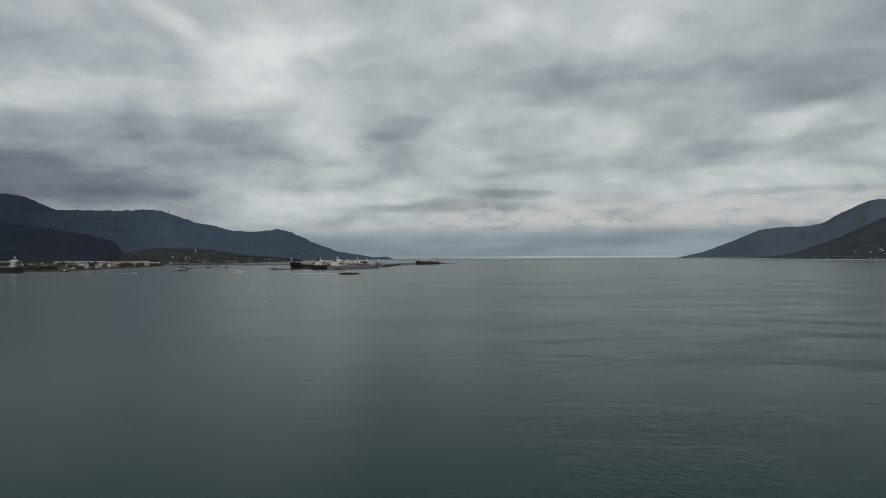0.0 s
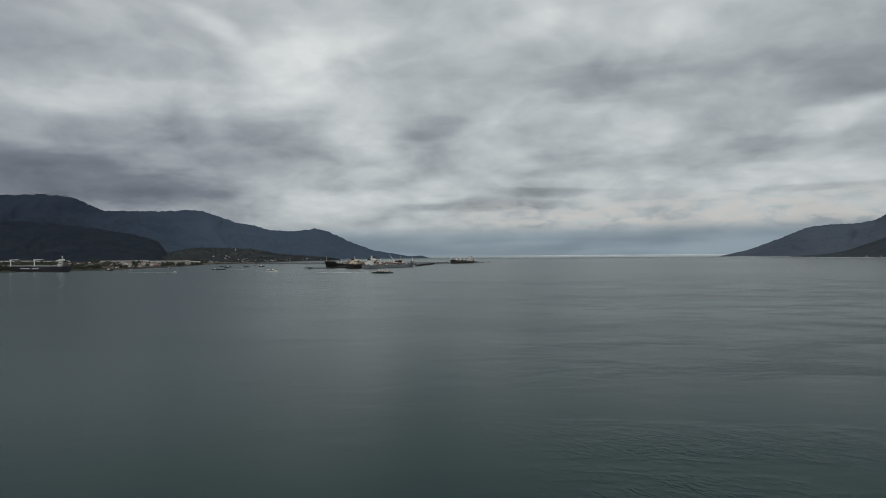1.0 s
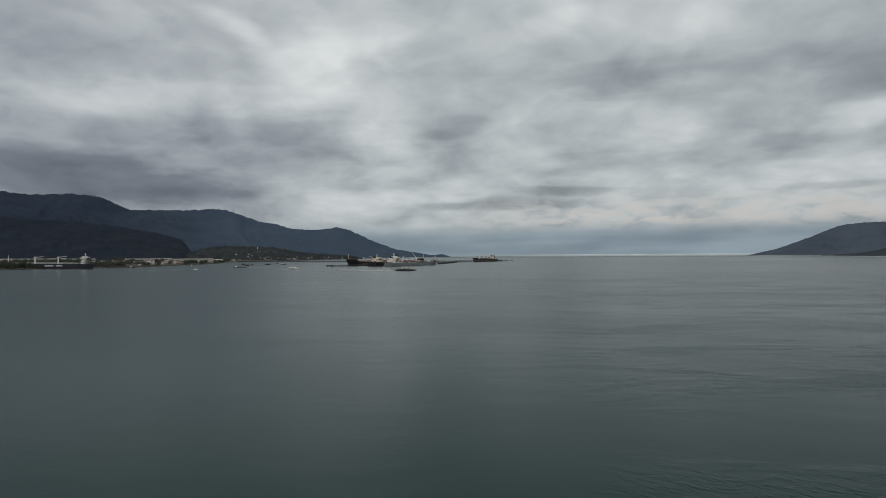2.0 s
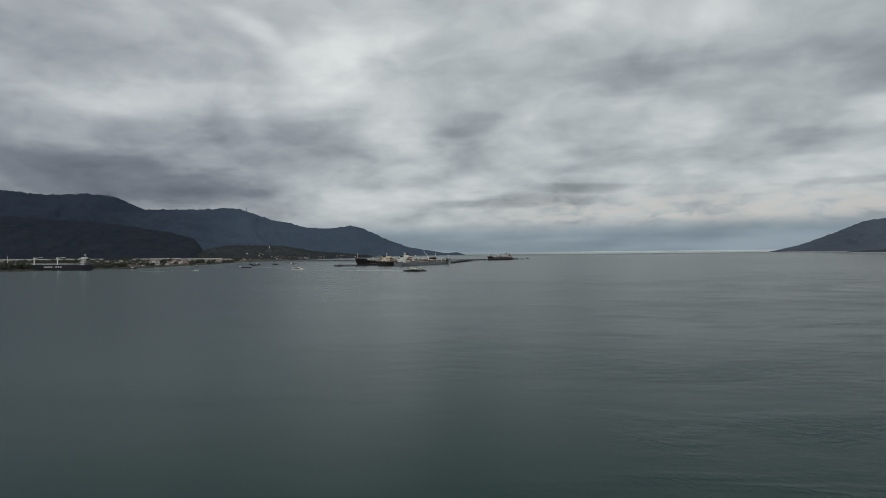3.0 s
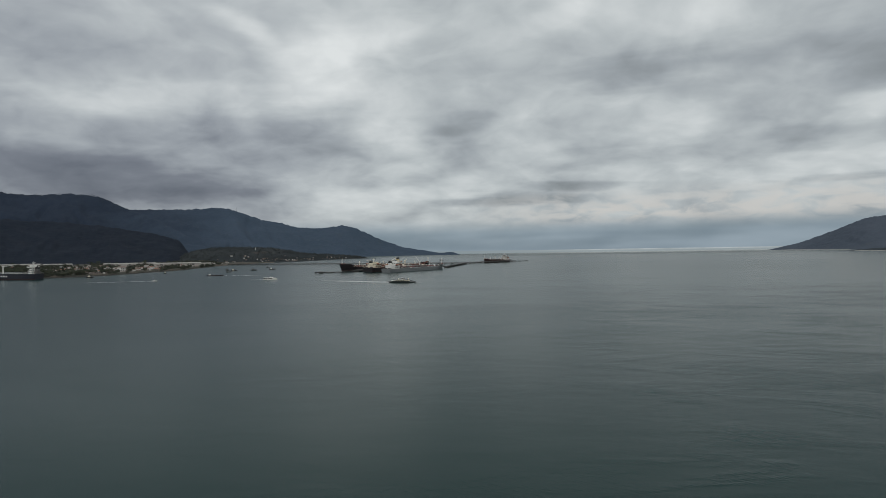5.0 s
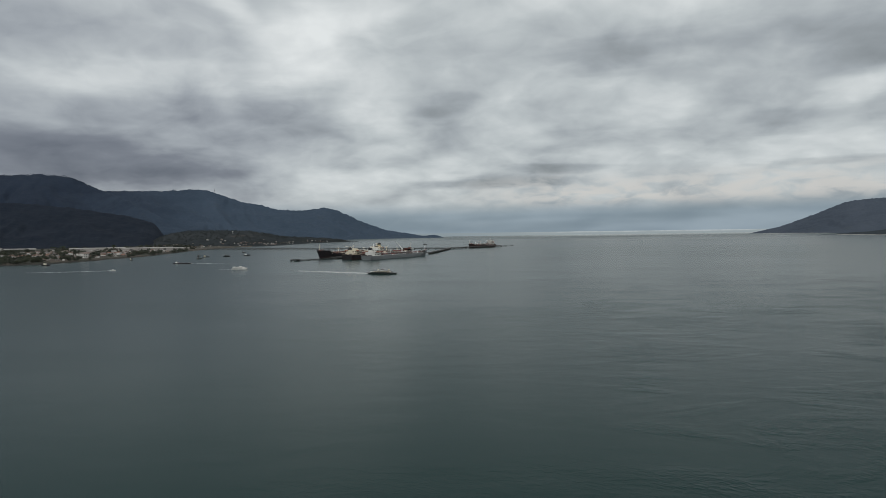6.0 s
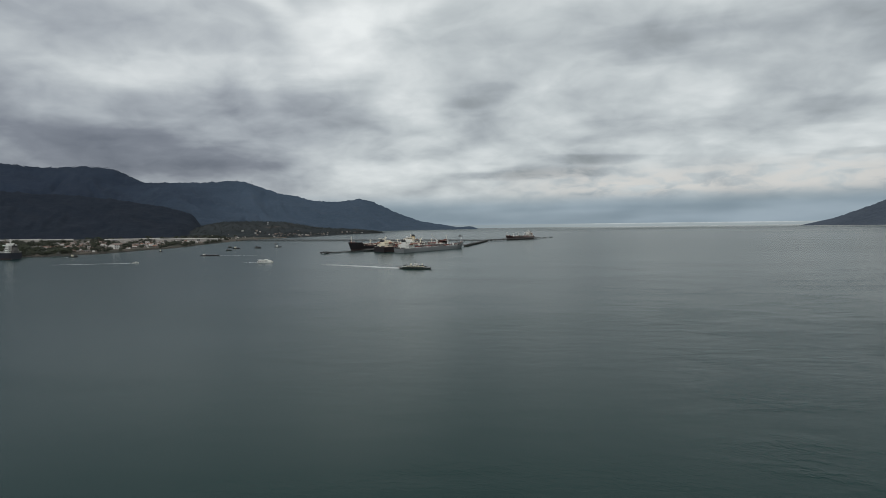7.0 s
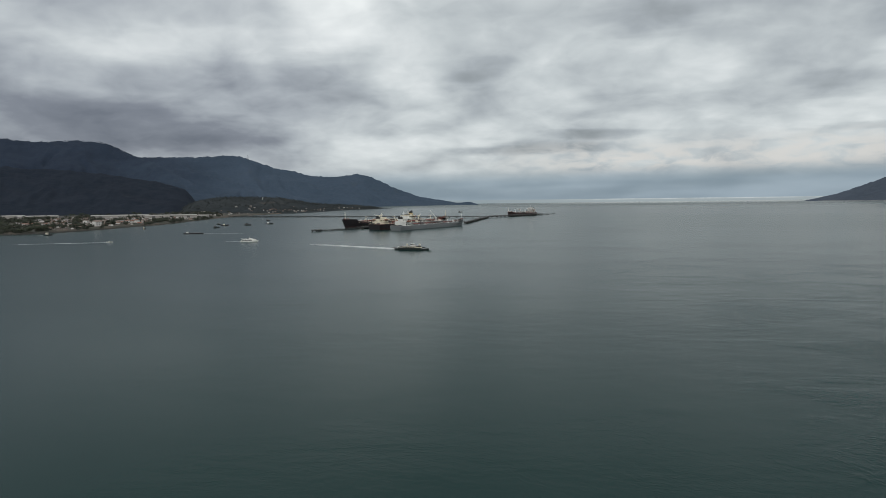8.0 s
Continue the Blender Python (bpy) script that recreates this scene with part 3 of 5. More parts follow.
def build_plain():
    bm = B()
    grid = []
    for i in range(0, 411):
        a = -62 + i * 0.1
        s = profile(SHORE, a)
        grid.append([bm.verts.new(on_plain(a, s - 30 + (j / 40) ** 2.2 * (2500 - s))) for j in range(41)])
    for p, q in zip(grid, grid[1:]):
        for j in range(40):
            bm.faces.new((p[j], p[j + 1], q[j + 1], q[j]))
    ob = new("ground", mesh_of(bm, "ground", SOIL, True))
    tagged(ob, "flat coastal plain of brown soil and scrub", "ground", kind="structure")


build_plain()


# ---- ships ----
def along(origin, heading, x, y, z=0.0):
    """A point x ahead of and y to the right of origin, for a heading in degrees clockwise from +y."""
    s, c = math.sin(radians(heading)), math.cos(radians(heading))
    return Vector((origin[0] + x * s + y * c, origin[1] + x * c - y * s, z))


def bow_to(origin, heading):
    """The pose of a ship at origin with its bow (+x) on the heading."""
    return Matrix.Translation((origin[0], origin[1], 0)) @ Matrix.Rotation(radians(90 - heading), 4, "Z")


def hull_rings(length, beam, side, fore, sheer_from=0.88):
    """Cross-sections of a cargo ship's hull from stern to bow: rows of (x, y, z)."""
    rings, decks = [], []
    for s in (0.0, 0.03, 0.08, 0.16, 0.3, 0.5, 0.7, 0.8, 0.86, 0.90, 0.94, 0.97, 0.99, 1.0):
        full = 1.0
        if s < 0.16:
            full = 0.80 + 0.20 * (s / 0.16) ** 0.6
        if s > 0.80:
            full = max(1 - ((s - 0.80) / 0.20) ** 2.2, 0.03)
        water = full
        if s < 0.16:
            water = 0.70 + 0.30 * (s / 0.16) ** 0.7
        if s > 0.76:
            water = max(1 - ((s - 0.76) / 0.24) ** 1.7, 0.015)
        top = side + (fore if s >= sheer_from else 0.0) + (0.12 * side * max(s - 0.8, 0) / 0.2)
        rake = length * 0.028 * max(s - 0.75, 0) / 0.25
        half, low = full * beam / 2, water * beam / 2
        x = (s - 0.5) * length * 0.96
        port = [(x + rake, half, top), (x + rake * 0.5, half * 0.7 + low * 0.3, top * 0.55), (x, low, 0.6), (x - rake * 0.4, low * 0.92, -2.0), (x - rake * 0.5, low * 0.5, -3.5)]
        rings.append(port + [(p[0], -p[1], p[2]) for p in reversed(port)])
        decks.append((x + rake, half, top))
    return rings, decks


def railing(parent, name, points, height, material, spacing=3.0):
    """Stanchions with two rails through the points."""
    bm = B()
    for a, b in zip(points, points[1:]):
        a, b = Vector(a), Vector(b)
        for h in (0.55, 1.0):
            tube(bm, a + Vector((0, 0, height * h)), b + Vector((0, 0, height * h)), 0.05, sides=4)
        k = max(int((b - a).length / spacing), 1)
        for i in range(k + 1):
            p = a.lerp(b, i / k)
            tube(bm, p, p + Vector((0, 0, height)), 0.05, sides=4)
    part(name, bm, material, parent)


def deckhouse(ship, x, z, beam, tiers, material, depth=9.0):
    """Accommodation block in stepped tiers with bridge wings and rows of windows."""
    step = 2.3
    pane_bm = B()
    box(pane_bm, (0, 0, 0), (0.06, 0.85, 0.75))
    pane = mesh_of(pane_bm, "window_pane", GLASS_DARK)
    for i in range(tiers):
        w = beam * (0.80 - 0.07 * i)
        d = depth - 0.7 * i
        bm = B()
        box(bm, (x, 0, z + step * (i + 0.5)), (d, w, step - 0.15), 0.12)
        tier = part("tier", bm, material, ship)
        bm = B()
        box(bm, (x, 0, z + step * (i + 1) - 0.05), (d + 1.2, w + 1.2, 0.14), 0.03)
        part("deck_edge", bm, material, ship)
        if i % 2 == 0:
            railing(ship, "railing", [(x + d / 2 + 0.5, -w / 2 - 0.5, z + step * (i + 1)), (x + d / 2 + 0.5, w / 2 + 0.5, z + step * (i + 1)), (x - d / 2 - 0.5, w / 2 + 0.5, z + step * (i + 1)), (x - d / 2 - 0.5, -w / 2 - 0.5, z + step * (i + 1))], 1.0, WHITE)
        count = max(int(w / 2.4), 3)
        for side in (1, -1):
            for k in range(count):
                again("window", pane, tier, Matrix.Translation((x + side * (d / 2 + 0.02), (k - (count - 1) / 2) * w / count, z + step * (i + 0.6))))
        for side in (1, -1):
            for k in range(3):
                again("window", pane, tier, Matrix.Translation((x + (k - 1) * d / 3.4, side * (w / 2 + 0.02), z + step * (i + 0.6))) @ Matrix.Rotation(radians(90), 4, "Z"))
    top = z + step * tiers
    bm = B()
    box(bm, (x + 0.8, 0, top + 1.3), (depth * 0.55, beam * 0.52, 2.6), 0.15, taper=1.04)
    bridge = part("wheelhouse", bm, material, ship)
    bm = B()
    for k in range(9):
        box(bm, (x + 0.8 + depth * 0.28 + 0.05, (k - 4) * beam * 0.055, top + 1.75), (0.1, beam * 0.046, 1.0), 0.02)
    part("bridge_windows", bm, GLASS_DARK, bridge, "dark bridge windows")
    for side in (1, -1):
        bm = B()
        box(bm, (x + 1.2, side * beam * 0.39, top + 0.6), (3.0, beam * 0.26, 1.1), 0.1)
        part("bridge_wing", bm, material, ship)
    bm = B()
    tube(bm, (x, 0, top + 2.6), (x, 0, top + 7.0), 0.35, 0.15, 6)
    tube(bm, (x, -2.2, top + 5.6), (x, 2.2, top + 5.6), 0.12, sides=6)
    box(bm, (x + 0.6, 0, top + 4.4), (0.35, 2.6, 0.3), 0.05)
    box(bm, (x + 0.4, 0, top + 6.2), (0.3, 1.8, 0.25), 0.05)
    part("radar_mast", bm, material, ship)
    return top


def funnel(ship, x, z, height, body, cap):
    bm = B()
    height *= 0.75
    box(bm, (x, 0, z + height / 2), (4.6, 3.8, height), 0.5, taper=0.9)
    casing = part("funnel", bm, body, ship, "painted funnel casing")
    bm = B()
    box(bm, (x, 0, z + height + 0.98), (4.3, 3.6, 2.0), 0.35, taper=0.92)
    part("funnel_cap", bm, cap, casing, "black funnel top")
    for dx, dy in ((-0.9, 0.6), (0.9, -0.5), (0.2, 0.8)):
        bm = B()
        tube(bm, (x + dx, dy, z + height + 1.9), (x + dx - 0.3, dy, z + height + 3.0), 0.32, sides=8)
        part("exhaust_pipe", bm, BLACK, casing)


def deck_crane(ship, x, y, z, height, reach, tilt, turn, material):
    bm = B()
    tube(bm, (x, y, z), (x, y, z + height), 0.8, 0.65, 10)
    box(bm, (x, y, z + height), (2.0, 2.0, 1.6), 0.2)
    post = part("crane_post", bm, material, ship)
    d = Vector((math.cos(turn) * math.cos(tilt), math.sin(turn) * math.cos(tilt), math.sin(tilt)))
    bm = B()
    tube(bm, Vector((x, y, z + height)), Vector((x, y, z + height)) + d * reach, 0.45, 0.22, 6)
    part("crane_jib", bm, material, post)


def tanker(label, m, length, beam, side, hull_paint, deck_paint, house_paint, house_tiers, crane=None, boot=1.6, fore=2.4, funnel_height=6.0, funnel_paint=YELLOW, from_stern=25.0):
    """An oil tanker: lofted hull, piped cargo deck, aft accommodation."""
    ship = thing("oil_tanker", label, "tanker", m, "tankers at the oil pier")
    rings, decks = hull_rings(length, beam, side, fore)
    part("hull", loft(B(), rings), hull_paint, ship, smooth=False)
    # weathered band at the waterline
    bm = B()
    low = []
    for ring in rings:
        a, b = Vector(ring[2]), Vector(ring[1])
        p = a.lerp(b, boot / max(b.z - a.z, 0.5))
        q = a.lerp(Vector(ring[3]), 0.4)
        out = 0.06
        row = [(p.x, p.y + out, p.z), (a.x, a.y + out, a.z), (q.x, q.y + out, q.z)]
        low.append(row)
    for sign in (1, -1):
        loft(bm, [[(p[0], sign * p[1], p[2]) for p in row] for row in low], caps=False)
    part("boot_topping", bm, BOOT_RED if boot > 0.8 else hull_paint, ship, "weathered waterline paint")
    bm = B()
    main = [d for d in decks if d[2] < side + fore * 0.9]
    loft(bm, [[(x, y * 0.985, side + 0.04), (x, 0, side + 0.22), (x, -y * 0.985, side + 0.04)] for x, y, t in main] , caps=False)
    part("main_deck", bm, deck_paint, ship, "oxide-coloured cargo deck")
    bm = B()
    fo = [d for d in decks if d[2] >= side + fore * 0.9]
    loft(bm, [[(x, y * 0.97, t + 0.03), (x, -y * 0.97, t + 0.03)] for x, y, t in fo], caps=False)
    part("forecastle_deck", bm, deck_paint, ship)
    bm = B()
    for sign in (1, -1):
        loft(bm, [[(x, sign * y, t), (x, sign * (y * 0.99), t + 1.1), (x, sign * (y * 0.99 - 0.15), t + 1.1), (x, sign * (y - 0.2), t)] for x, y, t in fo], closed=True)
    part("bulwark", bm, hull_paint, ship)
    for x, y, t in fo[1:3]:
        for sign in (1, -1):
            part("windlass", box(B(), (x, sign * y * 0.45, t + 0.7), (2.2, 1.8, 1.3), 0.2), STEEL, ship)
    x, y, t = fo[2]
    bm = B()
    tube(bm, (x, 0, t), (x, 0, t + 9), 0.35, 0.15, 6)
    tube(bm, (x, -1.6, t + 6.5), (x, 1.6, t + 6.5), 0.1, sides=5)
    part("foremast", bm, house_paint, ship)
    rnd = random.Random(int(length) + 3)
    for i in range(9):
        x, y, t = rnd.choice(fo[:3])
        tall = rnd.uniform(0.9, 2.4)
        gear = box(B(), (x + rnd.uniform(-2, 2), rnd.uniform(-0.6, 0.6) * y, t + tall / 2), (rnd.uniform(0.7, 2.2), rnd.uniform(0.7, 2.0), tall), 0.12)
        part("deck_locker", gear, rnd.choice((STEEL, RED_PAINT, deck_paint, house_paint)), ship)
    # cargo lines and catwalk
    back, front = -length * 0.26, length * 0.40
    for k in (-1.5, -0.5, 0.5, 1.5):
        bm = B()
        tube(bm, (back, k * 1.3, side + 1.5), (front, k * 1.3, side + 1.5), 0.38, sides=8)
        part("cargo_pipe", bm, RED_PAINT if k < 0 else deck_paint, ship)
    bm = B()
    box(bm, ((back + front) / 2, 3.6, side + 2.6), (front - back, 1.4, 0.15), 0.03)
    for i in range(14):
        xx = back + (front - back) * (i + 0.5) / 14
        for dy in (3.1, 4.1):
            tube(bm, (xx, dy, side), (xx, dy, side + 3.5), 0.09, sides=5)
    part("catwalk", bm, house_paint, ship)
    for i in range(10):
        xx = back + (front - back) * (i + 0.5) / 10
        bm = B()
        box(bm, (xx, 0, side + 0.7), (0.5, 6.5, 1.2), 0.05)
        part("pipe_support", bm, STEEL, ship)
    for sign in (1, -1):
        for i in range(6):
            xx = back + (front - back) * (i + 0.5) / 6
            bm = B()
            tube(bm, (xx, sign * beam * 0.30, side), (xx, sign * beam * 0.30, side + 1.1), 0.75, sides=10)
            tube(bm, (xx, sign * beam * 0.30, side + 1.1), (xx, sign * beam * 0.30, side + 1.3), 0.9, sides=10)
            part("tank_hatch", bm, deck_paint, ship)
    for sign in (1, -1):
        bm = B()
        for i in range(5):
            tube(bm, (length * 0.06 + (i - 2) * 2.2, 0, side + 2.1), (length * 0.06 + (i - 2) * 2.2, sign * beam * 0.44, side + 2.1), 0.3, sides=8)
        box(bm, (length * 0.06, sign * beam * 0.40, side + 0.9), (12, 2.6, 1.6), 0.1)
        part("manifold", bm, STEEL, ship)
    deck_crane(ship, length * 0.08, 1.0, side, 6.5, 11.5, radians(crane[0]) if crane else radians(8), radians(crane[1]) if crane else 0.0, house_paint)
    for xx, hh in ((length * 0.24, 7.0), (-length * 0.12, 6.0)):
        bm = B()
        tube(bm, (xx, 0, side), (xx, 0, side + hh), 0.4, 0.25, 6)
        tube(bm, (xx, -3, side + hh * 0.85), (xx, 3, side + hh * 0.85), 0.15, sides=5)
        part("vent_post", bm, house_paint, ship)
    aft = -length * 0.48 + from_stern
    deckhouse(ship, aft, side, beam, house_tiers, house_paint, 7.0)
    casing = 2.3 * (house_tiers - 1)
    funnel(ship, aft - 6.4, side + casing, funnel_height, funnel_paint, BLACK)
    bm = B()
    box(bm, (aft - 6.4, 0, side + casing / 2), (5.4, beam * 0.6, casing), 0.15)
    part("engine_casing", bm, house_paint, ship)
    for sign in (1, -1):
        bm = B()
        yy, zz, xx = sign * (beam * 0.40 + 0.6), side + 4.6, aft - 2
        loft(bm, [[(xx + dx, yy + w * math.cos(k * math.tau / 8), zz + w * 0.85 * math.sin(k * math.tau / 8)) for k in range(8)] for dx, w in ((-3.4, 0.25), (-2.4, 1.0), (0, 1.2), (2.4, 1.0), (3.4, 0.25))], closed=True)
        part("lifeboat", bm, ORANGE, ship, "orange enclosed lifeboat")
        for dx in (-2, 2):
            bm = B()
            tube(bm, (xx + dx, sign * beam * 0.36, side + 3.8), (xx + dx, yy, zz + 2.0), 0.18, sides=6)
            part("davit", bm, house_paint, ship)
    for sign in (1, -1):
        pts = [(x, sign * (y - 0.3), side) for x, y, t in main]
        railing(ship, "deck_railing", pts, 1.1, house_paint, 4.0)
    rnd = random.Random(int(length))
    for i in range(22):
        spot = (rnd.uniform(back, front), rnd.choice((-1, 1)) * rnd.uniform(0.16, 0.42) * beam, side)
        tall = rnd.uniform(0.8, 2.6)
        gear = box(B(), (spot[0], spot[1], side + tall / 2), (rnd.uniform(0.8, 3.0), rnd.uniform(0.8, 2.0), tall), 0.12)
        part("deck_locker", gear, rnd.choice((house_paint, house_paint, STEEL, RED_PAINT, deck_paint)), ship)
    for i in range(4):
        for sign in (1, -1):
            spot = (-length * 0.47 + (i % 2) * 3 + (0 if i < 2 else length * 0.80), sign * beam * 0.2, side + 0.7)
            part("mooring_winch", box(B(), spot, (1.8, 2.6, 1.2), 0.2), STEEL, ship)
    return ship


BERTH, BERTH_HEADING = (-178.0, 852.0), 22.0


def ship_from_stern(stern, heading, length):
    return bow_to(along(stern, heading, length / 2, 0), heading)


tanker("dark-hulled oil tanker with red deck lying bow-out behind the pier", bow_to(along((-233, 899), 23.2, 79, 0), 203.2), 158, 20, 5.4, BLACK_HULL, DECK_RED, CREAM, 2, None, boot=1.2, fore=2.8, funnel_height=8.5, from_stern=26)
tanker("black oil tanker with cream deckhouse moored at the pier", ship_from_stern((-186, 850), BERTH_HEADING, 156), 156, 18, 5.6, BLACK_HULL, DECK_RED, CREAM, 2, (10, 20), boot=1.0, funnel_height=4.6, funnel_paint=CREAM, from_stern=13)
tanker("grey-hulled oil tanker with white deckhouse moored alongside another tanker", ship_from_stern((-160, 835), 23.8, 138), 138, 17, 4.3, GREY_HULL, DECK_GREY, WHITE, 3, (48, 150), boot=0.5, fore=1.4, funnel_height=3.2, funnel_paint=WHITE, from_stern=15)
tanker("small dark oil tanker with red deck moored at the far jetty", bow_to((-38, 1366), 180 + 33), 90, 15, 5.0, RUST_HULL, DECK_RED, WHITE, 3, None, boot=1.0, fore=1.6, funnel_height=3.5, from_stern=13)


def bulk_carrier(label, m, length, beam, side):
    """A dark cargo ship with hatches, deck gear and a tall white house aft."""
    ship = thing("cargo_ship", label, "cargo ship", m)
    rings, decks = hull_rings(length, beam, side, 2.2)
    part("hull", loft(B(), rings), NAVY_HULL, ship)
    bm = B()
    for sign in (1, -1):
        loft(bm, [[(r[2][0], sign * (r[2][1] * 0.97 + r[1][1] * 0.03 + 0.06), 1.1), (r[2][0], sign * (r[2][1] + 0.06), 0.5), (r[2][0], sign * (r[2][1] + 0.06), -0.6)] for r in rings], caps=False)
    part("boot_topping", bm, BOOT_RED, ship, "dull red waterline paint")
    bm = B()
    main = decks[:9]
    loft(bm, [[(x, y * 0.985, side + 0.04), (x, 0, side + 0.2), (x, -y * 0.985, side + 0.04)] for x, y, t in main], caps=False)
    part("main_deck", bm, DECK_GREY, ship)
    for i in range(5):
        xx = -length * 0.22 + i * length * 0.135
        bm = B()
        box(bm, (xx, 0, side + 1.0), (length * 0.105, beam * 0.62, 1.9), 0.2)
        part("hatch_cover", bm, DECK_GREY, ship)
    for i in range(2):
        deck_crane(ship, -length * 0.155 + i * length * 0.27, beam * 0.33, side, 8.5, 14, radians(4), radians(178), WHITE)
    # the name on the side cannot be made out: plain strokes
    for k in range(8):
        if k == 4:
            continue
        for sign in (1, -1):
            bm = B()
            box(bm, (-length * 0.12 - (k - 3.5) * 3.6 * sign, sign * (beam / 2 + 0.02), side * 0.60), (2.4, 0.1, 1.5), 0.03)
            part("hull_lettering", bm, WHITE, ship)
    deckhouse(ship, -length * 0.43, side, beam * 0.85, 3, WHITE, 5.6)
    funnel(ship, -length * 0.43 - 5.0, side + 2.4, 4.0, STEEL, BLACK)
    bm = B()
    box(bm, (-length * 0.43 - 5.0, 0, side + 1.2), (4.2, beam * 0.4, 2.4), 0.15)
    part("engine_casing", bm, STEEL, ship)
    x, y, t = decks[11]
    bm = B()
    tube(bm, (x, 0, t), (x, 0, t + 9), 0.3, 0.14, 6)
    part("foremast", bm, WHITE, ship)
    for sign in (1, -1):
        railing(ship, "deck_railing", [(x, sign * (y - 0.3), side) for x, y, t in main], 1.1, WHITE, 4.0)
    return ship


bulk_carrier("dark navy cargo ship with tall white deckhouse near the shore", bow_to((-598, 754), 278), 138, 15, 6.6)


# ---- oil pier ----
def pile_mesh(height, spread, r=0.5):
    bm = B()
    for sign in (1, -1):
        tube(bm, (0, sign * spread * 0.9, height), (0, sign * spread, -4), r, sides=8)
    box(bm, (0, 0, height + 0.4), (1.2, spread * 2 + 1.6, 0.9), 0.08)
    return mesh_of(bm, "pile_bent", PILE)


def trestle(label, a, b, width, deck, spacing, pipes=2, name="pier_trestle", slab=0.4, pile=0.5):
    """A deck on pile bents with pipelines and a handrail."""
    a, b = Vector((a[0], a[1], 0)), Vector((b[0], b[1], 0))
    length = (b - a).length
    ob = thing(name, label, "pier", Matrix.Translation(a) @ Matrix.Rotation(math.atan2(b.y - a.y, b.x - a.x), 4, "Z"))
    bm = B()
    box(bm, (length / 2, 0, deck - slab / 2), (length, width, slab), 0.05)
    part("deck_slab", bm, CONCRETE, ob)
    for sign in (1, -1):
        bm = B()
        box(bm, (length / 2, sign * (width / 2 - 0.5), deck - slab - 0.25), (length, 0.5, 0.5), 0.05)
        part("edge_beam", bm, PILE, ob)
    me = pile_mesh(deck - slab - 1.35, max(width / 2 - 0.7, 0.35), pile)
    n = max(int(length / spacing), 1)
    for i in range(n + 1):
        again("pile_bent", me, ob, Matrix.Translation((length * i / n, 0, 0)))
    for k in range(pipes):
        bm = B()
        y = -width * 0.32 + k * 0.9
        tube(bm, (0, y, deck + 0.7), (length, y, deck + 0.7), 0.32, sides=8)
        part("pipeline", bm, STEEL, ob)
    railing(ob, "handrail", [(0, width / 2 - 0.2, deck), (length, width / 2 - 0.2, deck)], 1.1, STEEL, 6.0)
    return ob


def berth_at(x, y):
    return along(BERTH, BERTH_HEADING, x, y)


END = (-92.0, 1236.0)
trestle("long concrete pier trestle on piles running out from the shore", (-648, 1424), END, 3.0, 2.3, 14, 1, slab=0.3, pile=0.32)
trestle("concrete jetty approach on piles with dark pipelines", (-104, 1006), END, 3.8, 2.2, 10, 2)
trestle("short concrete link on piles between platform and jetty", berth_at(172, -36), (-106, 1009), 5, 2.4, 10, 2)
trestle("broad concrete loading platform on piles beside the tankers", berth_at(12, -36), berth_at(172, -34), 10, 1.9, 12, 3, "loading_platform")
trestle("narrow walkway on piles linking the mooring dolphins", (-236, 829), (-206, 872), 1.1, 1.3, 17, 0, "pier_walkway", 0.2)
trestle("concrete jetty on piles leading to the far berth", END, (0, 1386), 4.0, 2.7, 12, 2)


def dolphin(m, size=7.0):
    ob = thing("mooring_dolphin", "low concrete mooring dolphin on piles in the water", "dolphin", m, "mooring dolphins of the pier")
    bm = B()
    box(bm, (0, 0, 1.6), (size, size * 0.8, 1.0), 0.2)
    part("cap", bm, CONCRETE, ob)
    bm = B()
    for dx in (-1, 1):
        for dy in (-1, 1):
            tube(bm, (dx * size * 0.32, dy * size * 0.26, 1.2), (dx * size * 0.40, dy * size * 0.34, -4), 0.5, sides=8)
    part("pile_group", bm, PILE, ob)
    for dx in (-1, 1):
        bm = B()
        tube(bm, (dx * size * 0.25, 0, 2.1), (dx * size * 0.25, 0, 2.7), 0.35, 0.45, 8)
        part("bollard", bm, BLACK, ob)
    bm = B()
    for k in range(3):
        box(bm, (size / 2 + 0.25, (k - 1) * size * 0.25, 1.2), (0.5, 0.9, 1.6), 0.12)
    part("fender", bm, BLACK, ob)
    return ob


turn = Matrix.Rotation(radians(90 - BERTH_HEADING), 4, "Z")
first = dolphin(Matrix.Translation((-237.5, 826, 0)) @ turn, 9.0)
for x, y, size in ((-231, 836, 0.45), (-228, 846, 0.45), (-224, 858, 0.5), (10, 1424, 0.8), (25, 1482, 0.8)):
    copy_thing(first, Matrix.Translation((x, y, 0)) @ turn @ Matrix.Scale(size, 4))


def loading_arm(m):
    ob = thing("cargo_crane", "tall steel cargo loading arm folded upright on the platform", "crane", m, "cargo cranes of the pier")
    bm = B()
    tube(bm, (0, 0, 0), (0, 0, 8), 0.45, sides=8)
    box(bm, (0, 0, 0.3), (1.6, 1.6, 0.6), 0.1)
    part("riser", bm, STEEL, ob)
    bm = B()
    tube(bm, (0, 0, 8), (0.8, 0, 14), 0.3, sides=8)
    part("inboard_arm", bm, STEEL, ob)
    bm = B()
    tube(bm, (0.8, 0, 14), (1.8, 0, 6.5), 0.24, sides=8)
    part("outboard_arm", bm, STEEL, ob)
    return ob


arm = loading_arm(Matrix.Translation((*berth_at(60, -32).xy, 1.9)) @ turn @ Matrix.Scale(0.75, 4))
for k in range(1, 5):
    copy_thing(arm, Matrix.Translation((*berth_at(60 + k * 5, -32).xy, 1.9)) @ turn @ Matrix.Scale(0.75, 4))


